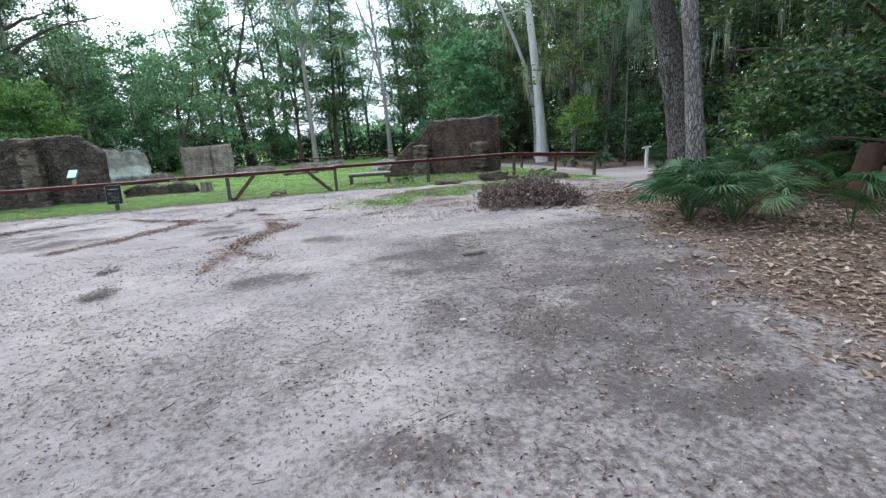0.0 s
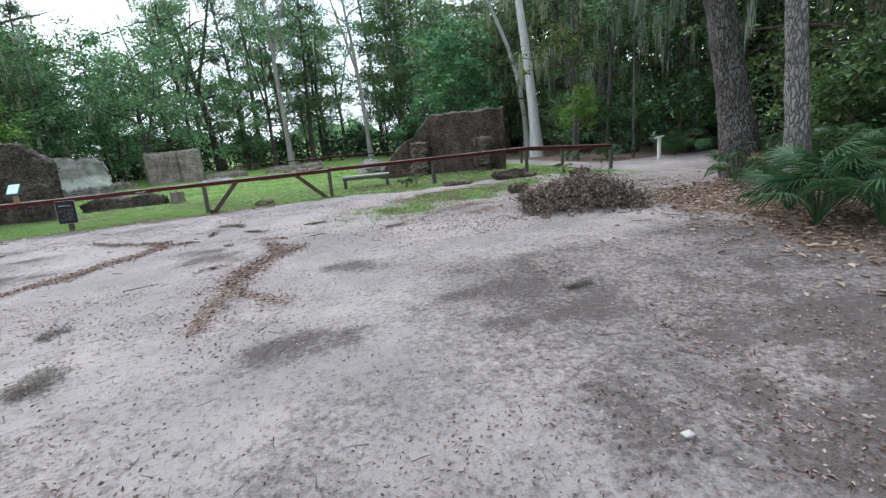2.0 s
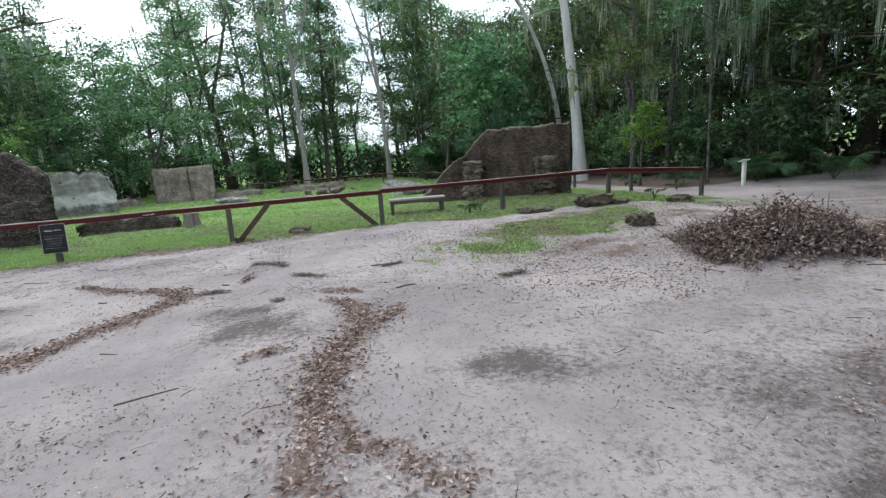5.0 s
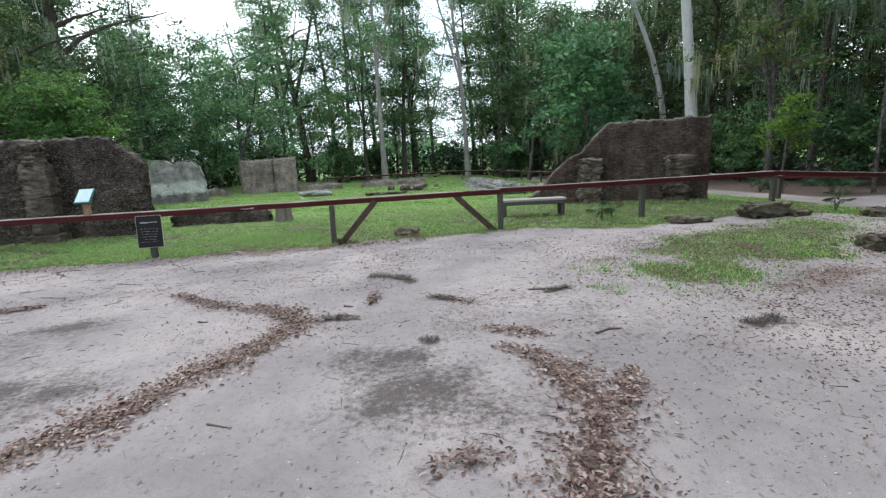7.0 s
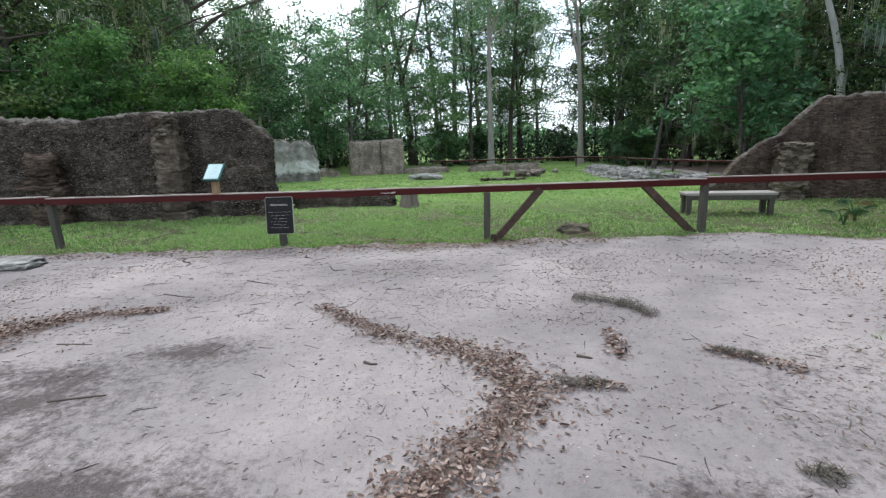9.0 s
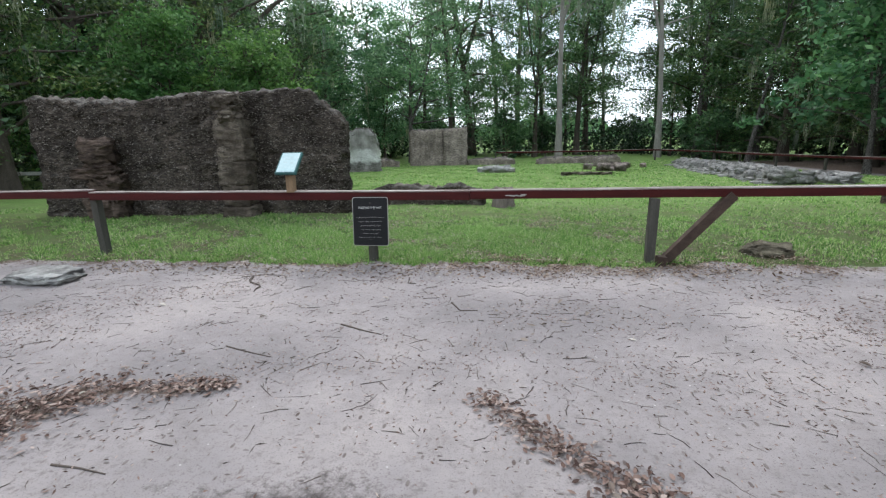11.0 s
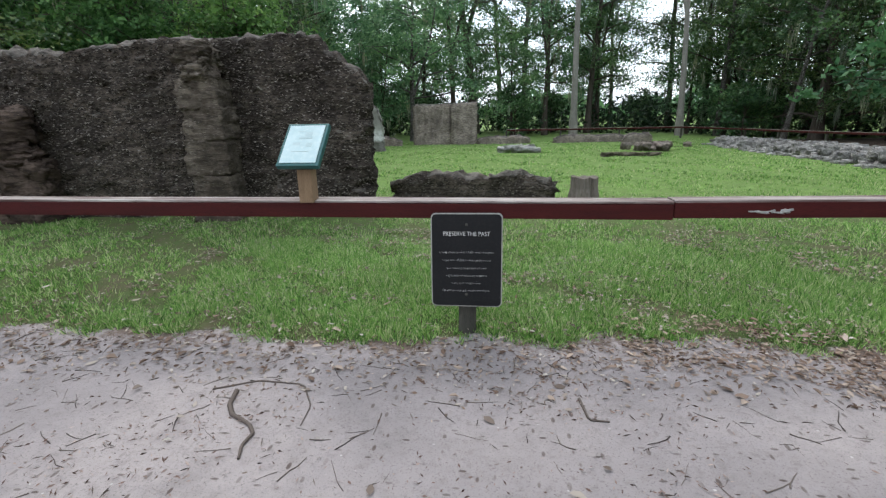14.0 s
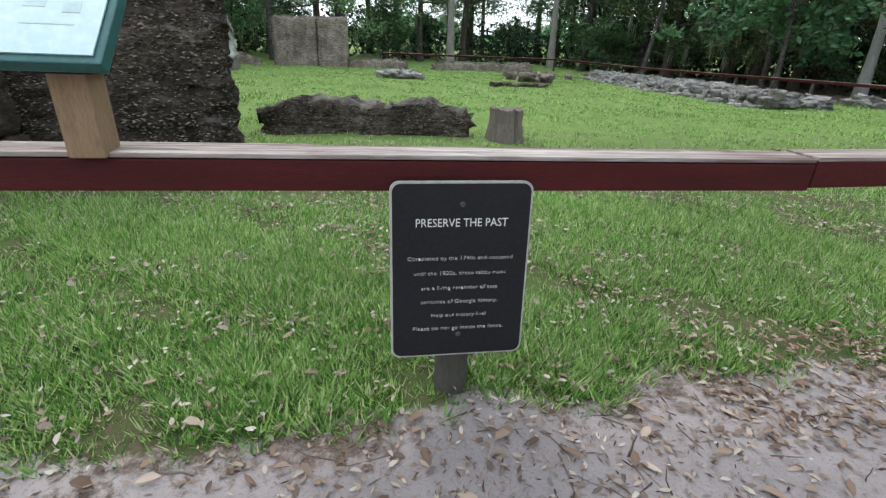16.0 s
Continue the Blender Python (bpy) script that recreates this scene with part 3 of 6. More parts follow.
DRIFTS = [  # drifts of dead leaves on the sand: from, to, half width
    ((-5.0, 13.55), (-4.45, 13.0), 0.1), ((-4.45, 13.0), (-3.86, 12.63), 0.14), ((-3.86, 12.63), (-3.45, 12.29), 0.2), ((-3.45, 12.29), (-3.3, 11.96), 0.24),
    ((-3.3, 11.96), (-3.45, 11.55), 0.27), ((-3.45, 11.55), (-3.97, 10.95), 0.24), ((-3.97, 10.95), (-4.4, 10.37), 0.26), ((-4.4, 10.37), (-5.0, 9.7), 0.2),
    ((-1.51, 10.91), (-1.33, 10.71), 0.08), ((-1.33, 10.71), (-1.2, 10.3), 0.14), ((-1.2, 10.3), (-1.2, 9.72), 0.24), ((-0.76, 10.17), (-1.0, 9.8), 0.12), ((-1.2, 9.72), (-1.62, 9.0), 0.27),
    ((-1.62, 9.0), (-1.72, 8.3), 0.3), ((-1.72, 8.3), (-1.45, 7.8), 0.22), ((-1.45, 7.8), (-1.05, 7.3), 0.2), ((-1.72, 8.3), (-1.9, 6.8), 0.2), ((-2.0, 9.5), (-2.2, 9.5), 0.12),
    ((-8.6, 12.3), (-7.9, 12.9), 0.46), ((-7.9, 12.9), (-7.45, 13.38), 0.3), ((-7.5, 13.42), (-6.6, 13.58), 0.12), ((-2.52, 12.79), (-2.58, 12.44), 0.08),
    ((-1.89, 12.51), (-1.5, 12.2), 0.09), ((-1.45, 11.32), (-1.1, 11.1), 0.13), ((-2.9, 12.0), (-2.7, 11.98), 0.06)]
DAMP = [(-5.62, 12.58, 0.42, 0.3), (-5.2, 10.98, 0.6, 0.42), (-2.2, 10.3, 0.6, 0.42), (-6.6, 11.9, 0.9, 0.6), (-6.9, 11.2, 1.2, 0.7), (-5.9, 10.6, 0.8, 0.5), (0.9, 10.8, 0.3, 0.13), (-0.2, 8.4, 0.62, 0.25), (-1.85, 9.95, 0.4, 0.3),
        (0.02, 8.19, 0.35, 0.2), (-0.72, 6.02, 0.6, 0.3), (0.75, 6.52, 0.25, 0.16), (1.88, 6.15, 0.5, 0.22), (1.83, 5.56, 0.45, 0.2), (2.06, 4.68, 0.6, 0.28), (0.85, 5.59, 0.3, 0.16), (-1.0, 2.85, 0.13, 0.36), (2.5, 3.66, 0.7, 0.35),
        (2.4, 2.1, 0.8, 0.3), (0.3, 2.2, 0.9, 0.3), (-0.07, 8.24, 0.5, 0.12), (-2.95, 6.39, 0.25, 0.3), (1.4, 3.4, 1.0, 0.6), (1.9, 4.0, 0.8, 0.5), (-2.5, 10.9, 0.35, 0.25), (3.2, 5.2, 0.5, 0.25), (2.9, 4.3, 1.1, 0.8), (3.5, 5.7, 0.9, 0.6), (2.7, 3.0, 1.2, 0.7)]


def drift_field(x, y):
    d = np.zeros_like(x)
    for (ax, ay), (bx, by), w in DRIFTS:
        ux, uy = bx - ax, by - ay
        t = np.clip(((x - ax) * ux + (y - ay) * uy) / (ux * ux + uy * uy), 0, 1)
        q = np.hypot(x - ax - t * ux, y - ay - t * uy) / (w * (1.0 + 0.35 * wobble(x * 2.5, y * 2.5, 2.0, ax)))
        d = np.maximum(d, np.exp(-q * q))
    return d


def wobble(x, y, k, ph=0.0):
    return np.sin(k * x + 1.3 * y + ph) * 0.5 + np.sin(2.3 * k * x - 0.7 * y + 2 * ph) * 0.3 + np.sin(5.1 * k * x + 2.1 * y + ph) * 0.2


def patches(x, y, ph=0.0):
    """Loose patches, 0 to 1, with no direction of their own."""
    q = sum(np.sin(k * (np.cos(a) * x + np.sin(a) * y) + ph * (1 + a) + 1.7 * np.sin(0.6 * k * (np.cos(a + 1.4) * x + np.sin(a + 1.4) * y) + ph)) for k, a in ((0.9, 0.3), (1.3, 1.5), (1.9, 2.6), (2.7, 0.9), (4.1, 2.1)))
    return smooth01(-0.3, 2.6, q)


def lawn_edge(x):
    return 16.75 + 0.03 * x + 0.12 * wobble(x, x * 0, 1.9) + 0.07 * wobble(x * 4.1, x * 0, 1.9, 2.0) - 0.85 * smooth01(0.3, 3.2, x)


def grass_field(x, y):
    """1 on the lawn behind the fence, on the grassy hump before it and in the far meadow."""
    lawn = smooth01(-0.12, 0.15, y - lawn_edge(x)) * smooth01(10.6, 9.4, x + 0.3 * wobble(y, x, 0.8))
    u, v = (x - 3.3) * 0.88 + (y - 13.65) * 0.47, (y - 13.65) * 0.88 - (x - 3.3) * 0.47
    hump = smooth01(1.2, 0.55, np.hypot(u / 3.6, v / 1.3) + 0.2 * wobble(x, y, 1.5, 1.0) + 0.16 * wobble(x * 3, y * 3, 1.1, 2.0))
    side = smooth01(7.0, 8.0, x) * smooth01(10.6, 9.8, x) * smooth01(14.6, 15.2, y) * smooth01(18, 17, y)
    path = smooth01(0.5, 0.25, np.abs(y - 14.9 - 0.25 * (x - 1.0)) / (1 + 0.3 * wobble(x, y, 1.1))) * smooth01(-1, 0.5, x) * smooth01(6.5, 5.0, x)
    wood = smooth01(13, 17, x + 0.12 * (y - 18)) * smooth01(52, 46, y)
    far = smooth01(46, 52, y)
    return np.clip(np.maximum.reduce([lawn * (1 - wood) * (1 - path * (y < 16.6)), hump * (0.86 + 0.2 * wobble(x * 2.1, y * 2.6, 1.3)) * (1 - path), side * 0.5 * (1 - path), far * 0.9]), 0, 1)


def turf(x, y):
    """How thick the lawn's turf is: 0 in worn spots, 1 in thick tufts."""
    return np.clip(0.55 + 0.5 * wobble(x * 1.1, y * 1.5, 1.7) + 0.45 * wobble(x * 3.1 + y, y * 3.7, 1.1, 4.0) + 0.3 * wobble(x * 6.3, y * 7.9 - x, 1.2, 1.0), 0, 1)


def litter_field(x, y):
    """1 on the leaf floor under the woods beside the track."""
    e = 4.55 + 0.28 * np.clip(y - 5, -9, 6) + 0.35 * wobble(y, x * 0.3, 0.9)
    right = smooth01(-1.1, 0.9, x - e + 0.4 * patches(x * 2, y * 2, 1.0) - 0.2) * smooth01(12.6, 10.2, y + 0.1 * x)
    wood = smooth01(11.2, 13.2, x - 0.0 * y) * smooth01(19.6, 21.0, y + 0.4 * wobble(x, y, 0.7)) + smooth01(10.4, 13, x) * smooth01(13.2, 12.0, y)
    back = smooth01(-19.5, -22, x) + smooth01(-6, -9, y)
    return np.clip(np.maximum.reduce([right, wood, back]), 0, 1)


def build_ground():
    xs, ys = axis_steps(-14, 12, 0.13, 2400), axis_steps(-2, 22, 0.13, 2400)
    X, Y = np.meshgrid(xs, ys)
    Z = ground_z(X, Y)
    lit, grs, dr = litter_field(X, Y), grass_field(X, Y), drift_field(X, Y)
    Z = Z + 0.012 * dr + 0.02 * grs * (np.sin(7.3 * X) * np.sin(6.1 * Y)) * 0.5
    n = len(xs)
    v = np.stack([X, Y, Z], -1).reshape(-1, 3)
    i = np.arange(len(ys) - 1)[:, None] * n
    j = np.arange(n - 1)[None, :]
    f = np.stack([i + j, i + j + 1, i + n + j + 1, i + n + j], -1).reshape(-1, 4)
    me = mesh_of("ground", v, f, "ground", True)
    damp = np.zeros_like(X)
    for cx, cy, a, b in DAMP:
        q = ((X - cx) / a) ** 2 + ((Y - cy) / b) ** 2 + 0.5 * wobble(X, Y, 3.0, cx) + 0.9 * (0.4 - patches(X * 3.2, Y * 3.2, cy))
        damp = np.maximum(damp, 1.15 * np.exp(-np.clip(q, 0, 9)))
    # broad dark tone near the start: wet sand with overhanging trees' shade put in
    damp = np.maximum(damp, (0.36 - 0.1 + 0.3 * patches(X, Y, 1.0)) * smooth01(9.5, 3.0, Y + 0.25 * X * (X < 0) - 0.8 * X * (X > 0)))
    damp = np.maximum(damp, 1.3 * smooth01(-0.6, 1.4, X + 0.5 * wobble(X, Y, 1.1)) * smooth01(10.0, 6.0, Y) * (0.55 + 0.4 * patches(X * 1.5, Y * 1.5, 2.4)))
    damp = np.maximum(damp, 0.3 * patches(X * 0.8, Y * 0.8, 5.0) * (Y < 13))
    scruff = 0.56 * smooth01(1.3, 0.5, np.hypot((X - 3.8) / 5.0, (Y - 12.6) / 3.0) + 0.15 * wobble(X * 2, Y * 2, 1.0)) * (0.7 + 0.25 * patches(X * 1.6, Y * 1.9, 2.0) + 0.35 * patches(X * 5, Y * 5, 1.0))
    scruff = np.maximum(scruff, 0.5 * smooth01(1.2, 0.5, np.hypot((X - 10.8) / 4.5, (Y - 14.3) / 2.6)) * (0.85 + 0.3 * wobble(X * 2.2, Y * 3.1, 1.3, 2.0)))
    lit = np.maximum(lit, scruff)
    bare = np.where((X > -0.5) & (Y < 16.2), 0.78, 1.0)
    zone = np.stack([grs * bare, np.maximum.reduce([lit * (1 - grs * bare), dr * 0.6, (0.5 + 0.2 * wobble(X * 3, Y * 5, 1.4)) * smooth01(-0.5, -0.05, Y - lawn_edge(X)) * smooth01(0.5, 0.1, Y - lawn_edge(X)) * (X < 3)]), damp, 0.75 * smooth01(18.5, 23, Y)], -1).reshape(-1, 4).astype(np.float32)
    at = me.attributes.new("zone", "FLOAT_COLOR", "POINT")
    at.data.foreach_set("color", zone.ravel())
    return tagged(put("ground", me), "pale grey trodden sand with lawn and leaf litter", "ground", kind="structure")


build_ground()


# ---- tabby ruins ----
def rough_wall(length, thick, profile, seed, step=0.09, rough=0.05, base=-0.5, lean_end=(0.0, 0.0)):
    """A worn wall along x from 0: closed front, top and back, with an eroded top line and rounded ends. profile: (along, height) pairs."""
    nu = max(4, int(length / step))
    pu, ph = [p[0] for p in profile], [p[1] for p in profile]
    us = np.linspace(0, length, nu)
    nz = max(4, int((max(ph) - base) / step))
    nt = max(3, int(thick / 0.11))
    # the section runs up the front, over the top and down the back
    sec = [(0.0, k / nz) for k in range(nz)] + [(k / nt, 1.0) for k in range(nt)] + [(1.0, 1 - k / nz) for k in range(nz + 1)]
    V = []
    for u in us:
        end = min(u, length - u)
        round_in = 0.10 * max(0.0, 1 - end / 0.12) ** 2
        top = np.interp(u, pu, ph) + 0.05 * noise.noise(Vector((u * 2.3, seed, 0))) + 0.05 * noise.noise(Vector((u * 7.0, seed, 3))) + 0.035 * noise.noise(Vector((u * 17.0, seed, 6)))
        for d, h in sec:
            z = base + (top - base) * h
            crown = 0.05 * (1 - (2 * d - 1) ** 2) if h == 1.0 else 0.0
            p = Vector((u, round_in + d * (thick - 2 * round_in), z + crown))
            if u < length * 0.5:
                p.x += lean_end[0] * h
            else:
                p.x += lean_end[1] * h
            q = Vector((u * 1.0, d * 2.0 + seed, z))
            n1 = noise.noise_vector(q * 2.2)
            n2 = noise.noise_vector(q * 7.0)
            n3 = noise.noise_vector(Vector((q.x * 9, q.y * 9, q.z * 20)))
            n4 = noise.noise_vector(Vector((q.x * 3.0, q.y * 3, q.z * 9 + 4)))
            p += rough * (n1 * 0.7 + n2 * 0.5 + n3 * 0.45 + n4 * 0.5)
            V.append(p)
    ns = len(sec)
    F = [(i * ns + j, (i + 1) * ns + j, (i + 1) * ns + j + 1, i * ns + j + 1) for i in range(nu - 1) for j in range(ns - 1)]
    # end faces, bridged from front to back
    bm = bmesh.new()
    vs = [bm.verts.new(v) for v in V]
    for f in F:
        bm.faces.new([vs[k] for k in f])
    for col in (0, nu - 1):
        o = col * ns
        for k in range(nz):
            a, b, c, d = o + k, o + k + 1, o + ns - 2 - k, o + ns - 1 - k
            try:
                bm.faces.new([vs[a], vs[b], vs[c], vs[d]])
            except ValueError:
                pass
        cap = [vs[o + nz + k] for k in range(nt + 1)]
        if len(cap) > 2:
            try:
                bm.faces.new(cap)
            except ValueError:
                pass
    bmesh.ops.recalc_face_normals(bm, faces=bm.faces)
    # finer, rougher end faces
    ends = [f for f in bm.faces if abs(f.normal.x) > 0.7 and f.calc_area() > step * 0.2]
    if ends:
        sub = bmesh.ops.subdivide_edges(bm, edges=list({e for f in ends for e in f.edges if e.calc_length() > 0.2}), cuts=4, use_grid_fill=True)
        for g in sub["geom_inner"]:
            if isinstance(g, bmesh.types.BMVert):
                g.co += rough * 1.3 * noise.noise_vector(g.co * 6)
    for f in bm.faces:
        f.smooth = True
        # upward faces take the second slot, which has sky light painted in
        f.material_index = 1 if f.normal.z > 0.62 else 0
    return bm


def lump(w, d, h, seed, rough=0.25, detail=3, soft=0.4):
    """A worn block or stone, standing on its base."""
    bm = bmesh.new()
    bmesh.ops.create_cube(bm, size=1)
    bmesh.ops.subdivide_edges(bm, edges=bm.edges[:], cuts=detail, use_grid_fill=True)
    for v in bm.verts:
        p = v.co.copy()
        r = p.normalized() * 0.62
        p = p.lerp(r, soft)
        p += rough * (0.3 * noise.noise_vector(p * 24 + Vector((0, seed, 0))) * (detail > 6) + 0.5 * noise.noise_vector(p * 2.2 + Vector((seed * 3.1, seed, 0))) + 0.45 * noise.noise_vector(p * 5 + Vector((seed, 0, seed))) + 0.25 * noise.noise_vector(p * 11 + Vector((seed, 0, seed))))
        v.co = Vector((p.x * w, p.y * d, (p.z + 0.5) * h))
    for f in bm.faces:
        f.smooth = True
    return bm


def moved(bm, m):
    bmesh.ops.transform(bm, matrix=m, verts=bm.verts)
    return bm


def heading(ax, ay, bx, by, z):
    return pose(ax, ay, z, 0, 0, math.degrees(math.atan2(by - ay, bx - ax)))


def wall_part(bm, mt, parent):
    """A wall in its own tabby, upper faces toned for the sky light they catch."""
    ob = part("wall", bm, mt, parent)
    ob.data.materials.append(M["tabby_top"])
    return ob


# the long dark wall with two broken pilasters
ruin = thing("ruin_wall", heading(-14.85, 19.95, -8.2, 20.52, -0.15), "dark weathered tabby ruin wall with broken pilasters on the lawn", "ruin")
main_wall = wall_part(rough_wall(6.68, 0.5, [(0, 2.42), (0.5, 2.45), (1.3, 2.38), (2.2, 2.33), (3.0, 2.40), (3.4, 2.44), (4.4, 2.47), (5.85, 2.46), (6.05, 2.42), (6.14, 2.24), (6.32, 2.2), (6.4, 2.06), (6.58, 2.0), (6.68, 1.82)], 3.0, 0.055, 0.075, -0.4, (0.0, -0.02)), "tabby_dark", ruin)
PILASTER = [(0.6, 0.5, 0.6, -0.35, 0.0), (0.54, 0.44, 0.42, 0.25, 0.0), (0.57, 0.46, 0.5, 0.66, -0.02), (0.55, 0.44, 0.44, 1.14, 0.01), (0.54, 0.46, 0.4, 1.55, -0.04), (0.4, 0.36, 0.3, 1.9, 0.03), (0.46, 0.34, 0.26, 2.12, -0.05)]
for k, (w, d, h, z, dx) in enumerate(PILASTER):
    part("pilaster_block", moved(lump(w, d * 1.1, h - 0.012, 4 + k, 0.12 if k < 5 else 0.34, 11, 0.06 if k < 5 else 0.3), pose(4.52 + dx, -0.2 if k < 5 else -0.28, z, 0, 0 if k < 5 else 9 - 3 * k, k % 3 * 2 - 2)), "tabby_pier", ruin)
for k, (w, d, h, z, dx) in enumerate([(0.62, 0.5, 0.75, -0.35, 0.05), (0.5, 0.4, 0.52, 0.38, 0.1), (0.66, 0.5, 0.2, 0.84, -0.08), (0.42, 0.36, 0.18, 1.0, -0.02), (0.5, 0.42, 0.46, 1.14, 0.0)]):
    part("pilaster_block", moved(lump(w * 1.12, d * 1.12, h * 1.06, 11 + k, 0.24, 11, 0.16), pose(1.64 + dx, -0.2, z, 0, 0, 7 * k)), "tabby_red", ruin)


def shells_on(ob, n, size, seed, parent):
    """Oyster shells set in a wall's face, standing a little proud."""
    me = ob.data
    me.calc_loop_triangles()
    r = np.random.default_rng(seed)
    co = np.empty(len(me.vertices) * 3, np.float32)
    me.vertices.foreach_get("co", co)
    co = co.reshape(-1, 3)
    tri = np.empty(len(me.loop_triangles) * 3, np.int32)
    me.loop_triangles.foreach_get("vertices", tri)
    tri = tri.reshape(-1, 3)
    a, b, c = co[tri[:, 0]], co[tri[:, 1]], co[tri[:, 2]]
    nr = np.cross(b - a, c - a)
    area = np.linalg.norm(nr, axis=1)
    w = area * np.clip(0.25 - nr[:, 1] / (area + 1e-9) - 1.2 * np.clip(nr[:, 2] / (area + 1e-9), 0, 1) + 0.8 * np.abs(nr[:, 0]) / (area + 1e-9), 0, None)
    k = r.choice(len(tri), n, p=w / w.sum())
    u, v_ = r.random(n), r.random(n)
    f = u + v_ > 1
    u[f], v_[f] = 1 - u[f], 1 - v_[f]
    p = a[k] + (b - a)[k] * u[:, None] + (c - a)[k] * v_[:, None]
    nn = nr[k] / (area[k][:, None] + 1e-9)
    t1 = np.cross(nn, unit(n, r) * 0.4 + np.array([0, 0, 1.0]))
    t1 /= np.linalg.norm(t1, axis=1)[:, None] + 1e-9
    t2 = np.cross(nn, t1)
    s_ = (size * r.uniform(0.4, 1.4, n))[:, None]
    tip = (nn * r.uniform(0.1, 0.7, n)[:, None])
    q = np.stack([p - t1 * s_ * 0.5 + nn * 0.002, p + t2 * s_ * 0.16 + tip * s_ * 0.6, p + t1 * s_ * 0.5 + nn * 0.004, p - t2 * s_ * 0.16 + tip * s_ * 0.2], 1)
    tagged(put("shell_crust", mesh_of("shell_crust", q.reshape(-1, 3), np.arange(4 * n).reshape(-1, 4), "shell"), parent), kind="stuff")


shells_on(main_wall, 40000, 0.04, 5, main_wall)

# the sloping wall with two stub pilasters
ruin2 = thing("ruin_wall", heading(2.35, 21.35, 7.42, 19.98, -0.2), "red-brown tabby ruin wall sloping down to one end", "ruin")
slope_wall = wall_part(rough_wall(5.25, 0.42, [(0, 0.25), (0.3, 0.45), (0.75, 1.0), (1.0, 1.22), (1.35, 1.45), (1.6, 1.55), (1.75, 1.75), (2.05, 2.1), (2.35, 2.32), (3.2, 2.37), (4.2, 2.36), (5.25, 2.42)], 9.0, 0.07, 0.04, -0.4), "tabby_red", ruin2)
for px, sc in ((1.75, 1.0), (4.28, 1.02)):
    for k, (w, d, h, z) in enumerate([(0.55, 0.5, 0.42, -0.28), (0.42, 0.42, 0.14, 0.12), (0.62, 0.5, 0.24, 0.24), (0.56, 0.5, 0.5, 0.46), (0.64, 0.54, 0.38, 0.94)]):
        part("pilaster_block", moved(lump(w * sc * 1.04, d * 1.04, h * 1.1, 31 + k + px, 0.26, 11, 0.14), pose(px + 0.03 * math.sin(k * 2.0), -0.17, z)), "tabby_pier", ruin2)

shells_on(slope_wall, 12000, 0.032, 6, slope_wall)

# the farther walls
ruin3 = thing("ruin_wall", heading(-18.0, 36.0, -12.0, 37.0, -0.38), "pale plastered tabby ruin wall with a worn top", "ruin")
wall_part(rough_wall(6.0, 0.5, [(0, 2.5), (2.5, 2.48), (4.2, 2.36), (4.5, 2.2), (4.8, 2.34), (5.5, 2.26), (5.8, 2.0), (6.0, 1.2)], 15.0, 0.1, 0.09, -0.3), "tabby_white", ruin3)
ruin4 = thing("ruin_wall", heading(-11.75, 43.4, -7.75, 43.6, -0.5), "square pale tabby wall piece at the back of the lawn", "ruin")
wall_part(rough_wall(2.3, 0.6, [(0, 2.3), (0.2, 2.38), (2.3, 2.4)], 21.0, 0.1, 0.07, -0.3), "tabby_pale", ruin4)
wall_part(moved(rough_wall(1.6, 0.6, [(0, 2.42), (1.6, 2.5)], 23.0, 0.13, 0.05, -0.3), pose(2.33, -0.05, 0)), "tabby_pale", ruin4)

LOW = [  # low footings: from, to, height, thickness, material, words
    ((-8.25, 21.75), (-5.45, 21.6), 0.42, 0.4, "tabby_dark", "low dark broken tabby footing in the grass"),
    ((-7.8, 43.2), (-4.6, 43.4), 0.45, 0.5, "tabby_pale", "low pale tabby footing beside the square wall"),
    ((-3.2, 43.5), (1.2, 43.7), 0.45, 0.5, "tabby_pale", "low grey tabby footing along the back fence"),
    ((-16.5, 42.0), (-12.3, 42.5), 0.5, 0.6, "tabby_pale", "low broken tabby footing between two walls"),
    ((-0.2, 38.9), (1.3, 39.2), 0.6, 0.5, "tabby_pale", "broken grey tabby pier on the lawn")]
for k, ((ax, ay), (bx, by), h, th, mt, words) in enumerate(LOW):
    ln = math.hypot(bx - ax, by - ay)
    ft = thing("ruin_footing", heading(ax, ay, bx, by, gz(ax, ay)), words, "ruin")
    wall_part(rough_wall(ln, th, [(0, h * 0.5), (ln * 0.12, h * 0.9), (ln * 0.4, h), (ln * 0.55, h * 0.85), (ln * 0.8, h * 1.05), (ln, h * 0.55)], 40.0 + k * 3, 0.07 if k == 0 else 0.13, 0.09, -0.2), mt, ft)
    if k == 0:
        shells_on(ft.children[0], 3000, 0.035, 7, ft.children[0])


def stone_heap(name, spots, words, mt, seed):
    """Loose stones lying close together; each one is a piece of its own."""
    r = random.Random(seed)
    x0, y0 = spots[0][0], spots[0][1]
    heap = thing(name, pose(x0, y0, gz(x0, y0)), words, "rubble")
    shapes = [mesh_from(lump(1, 1, 1, seed + k, 0.5, 3, 0.15), mt) for k in range(6)]
    for x, y, z, w, d, h in spots:
        ob = put("stone", shapes[r.randrange(6)], heap)
        ob.matrix_basis = Matrix.LocRotScale((x - x0, y - y0, gz(x, y) - gz(x0, y0) + z), Euler((r.uniform(-0.15, 0.15), r.uniform(-0.15, 0.15), r.uniform(0, 6.3))), Vector((w, d, h)))
    return heap


def mesh_from(bm, mt):
    me = bpy.data.meshes.new("stone")
    bm.to_mesh(me)
    bm.free()
    me.materials.append(M[mt])
    return me


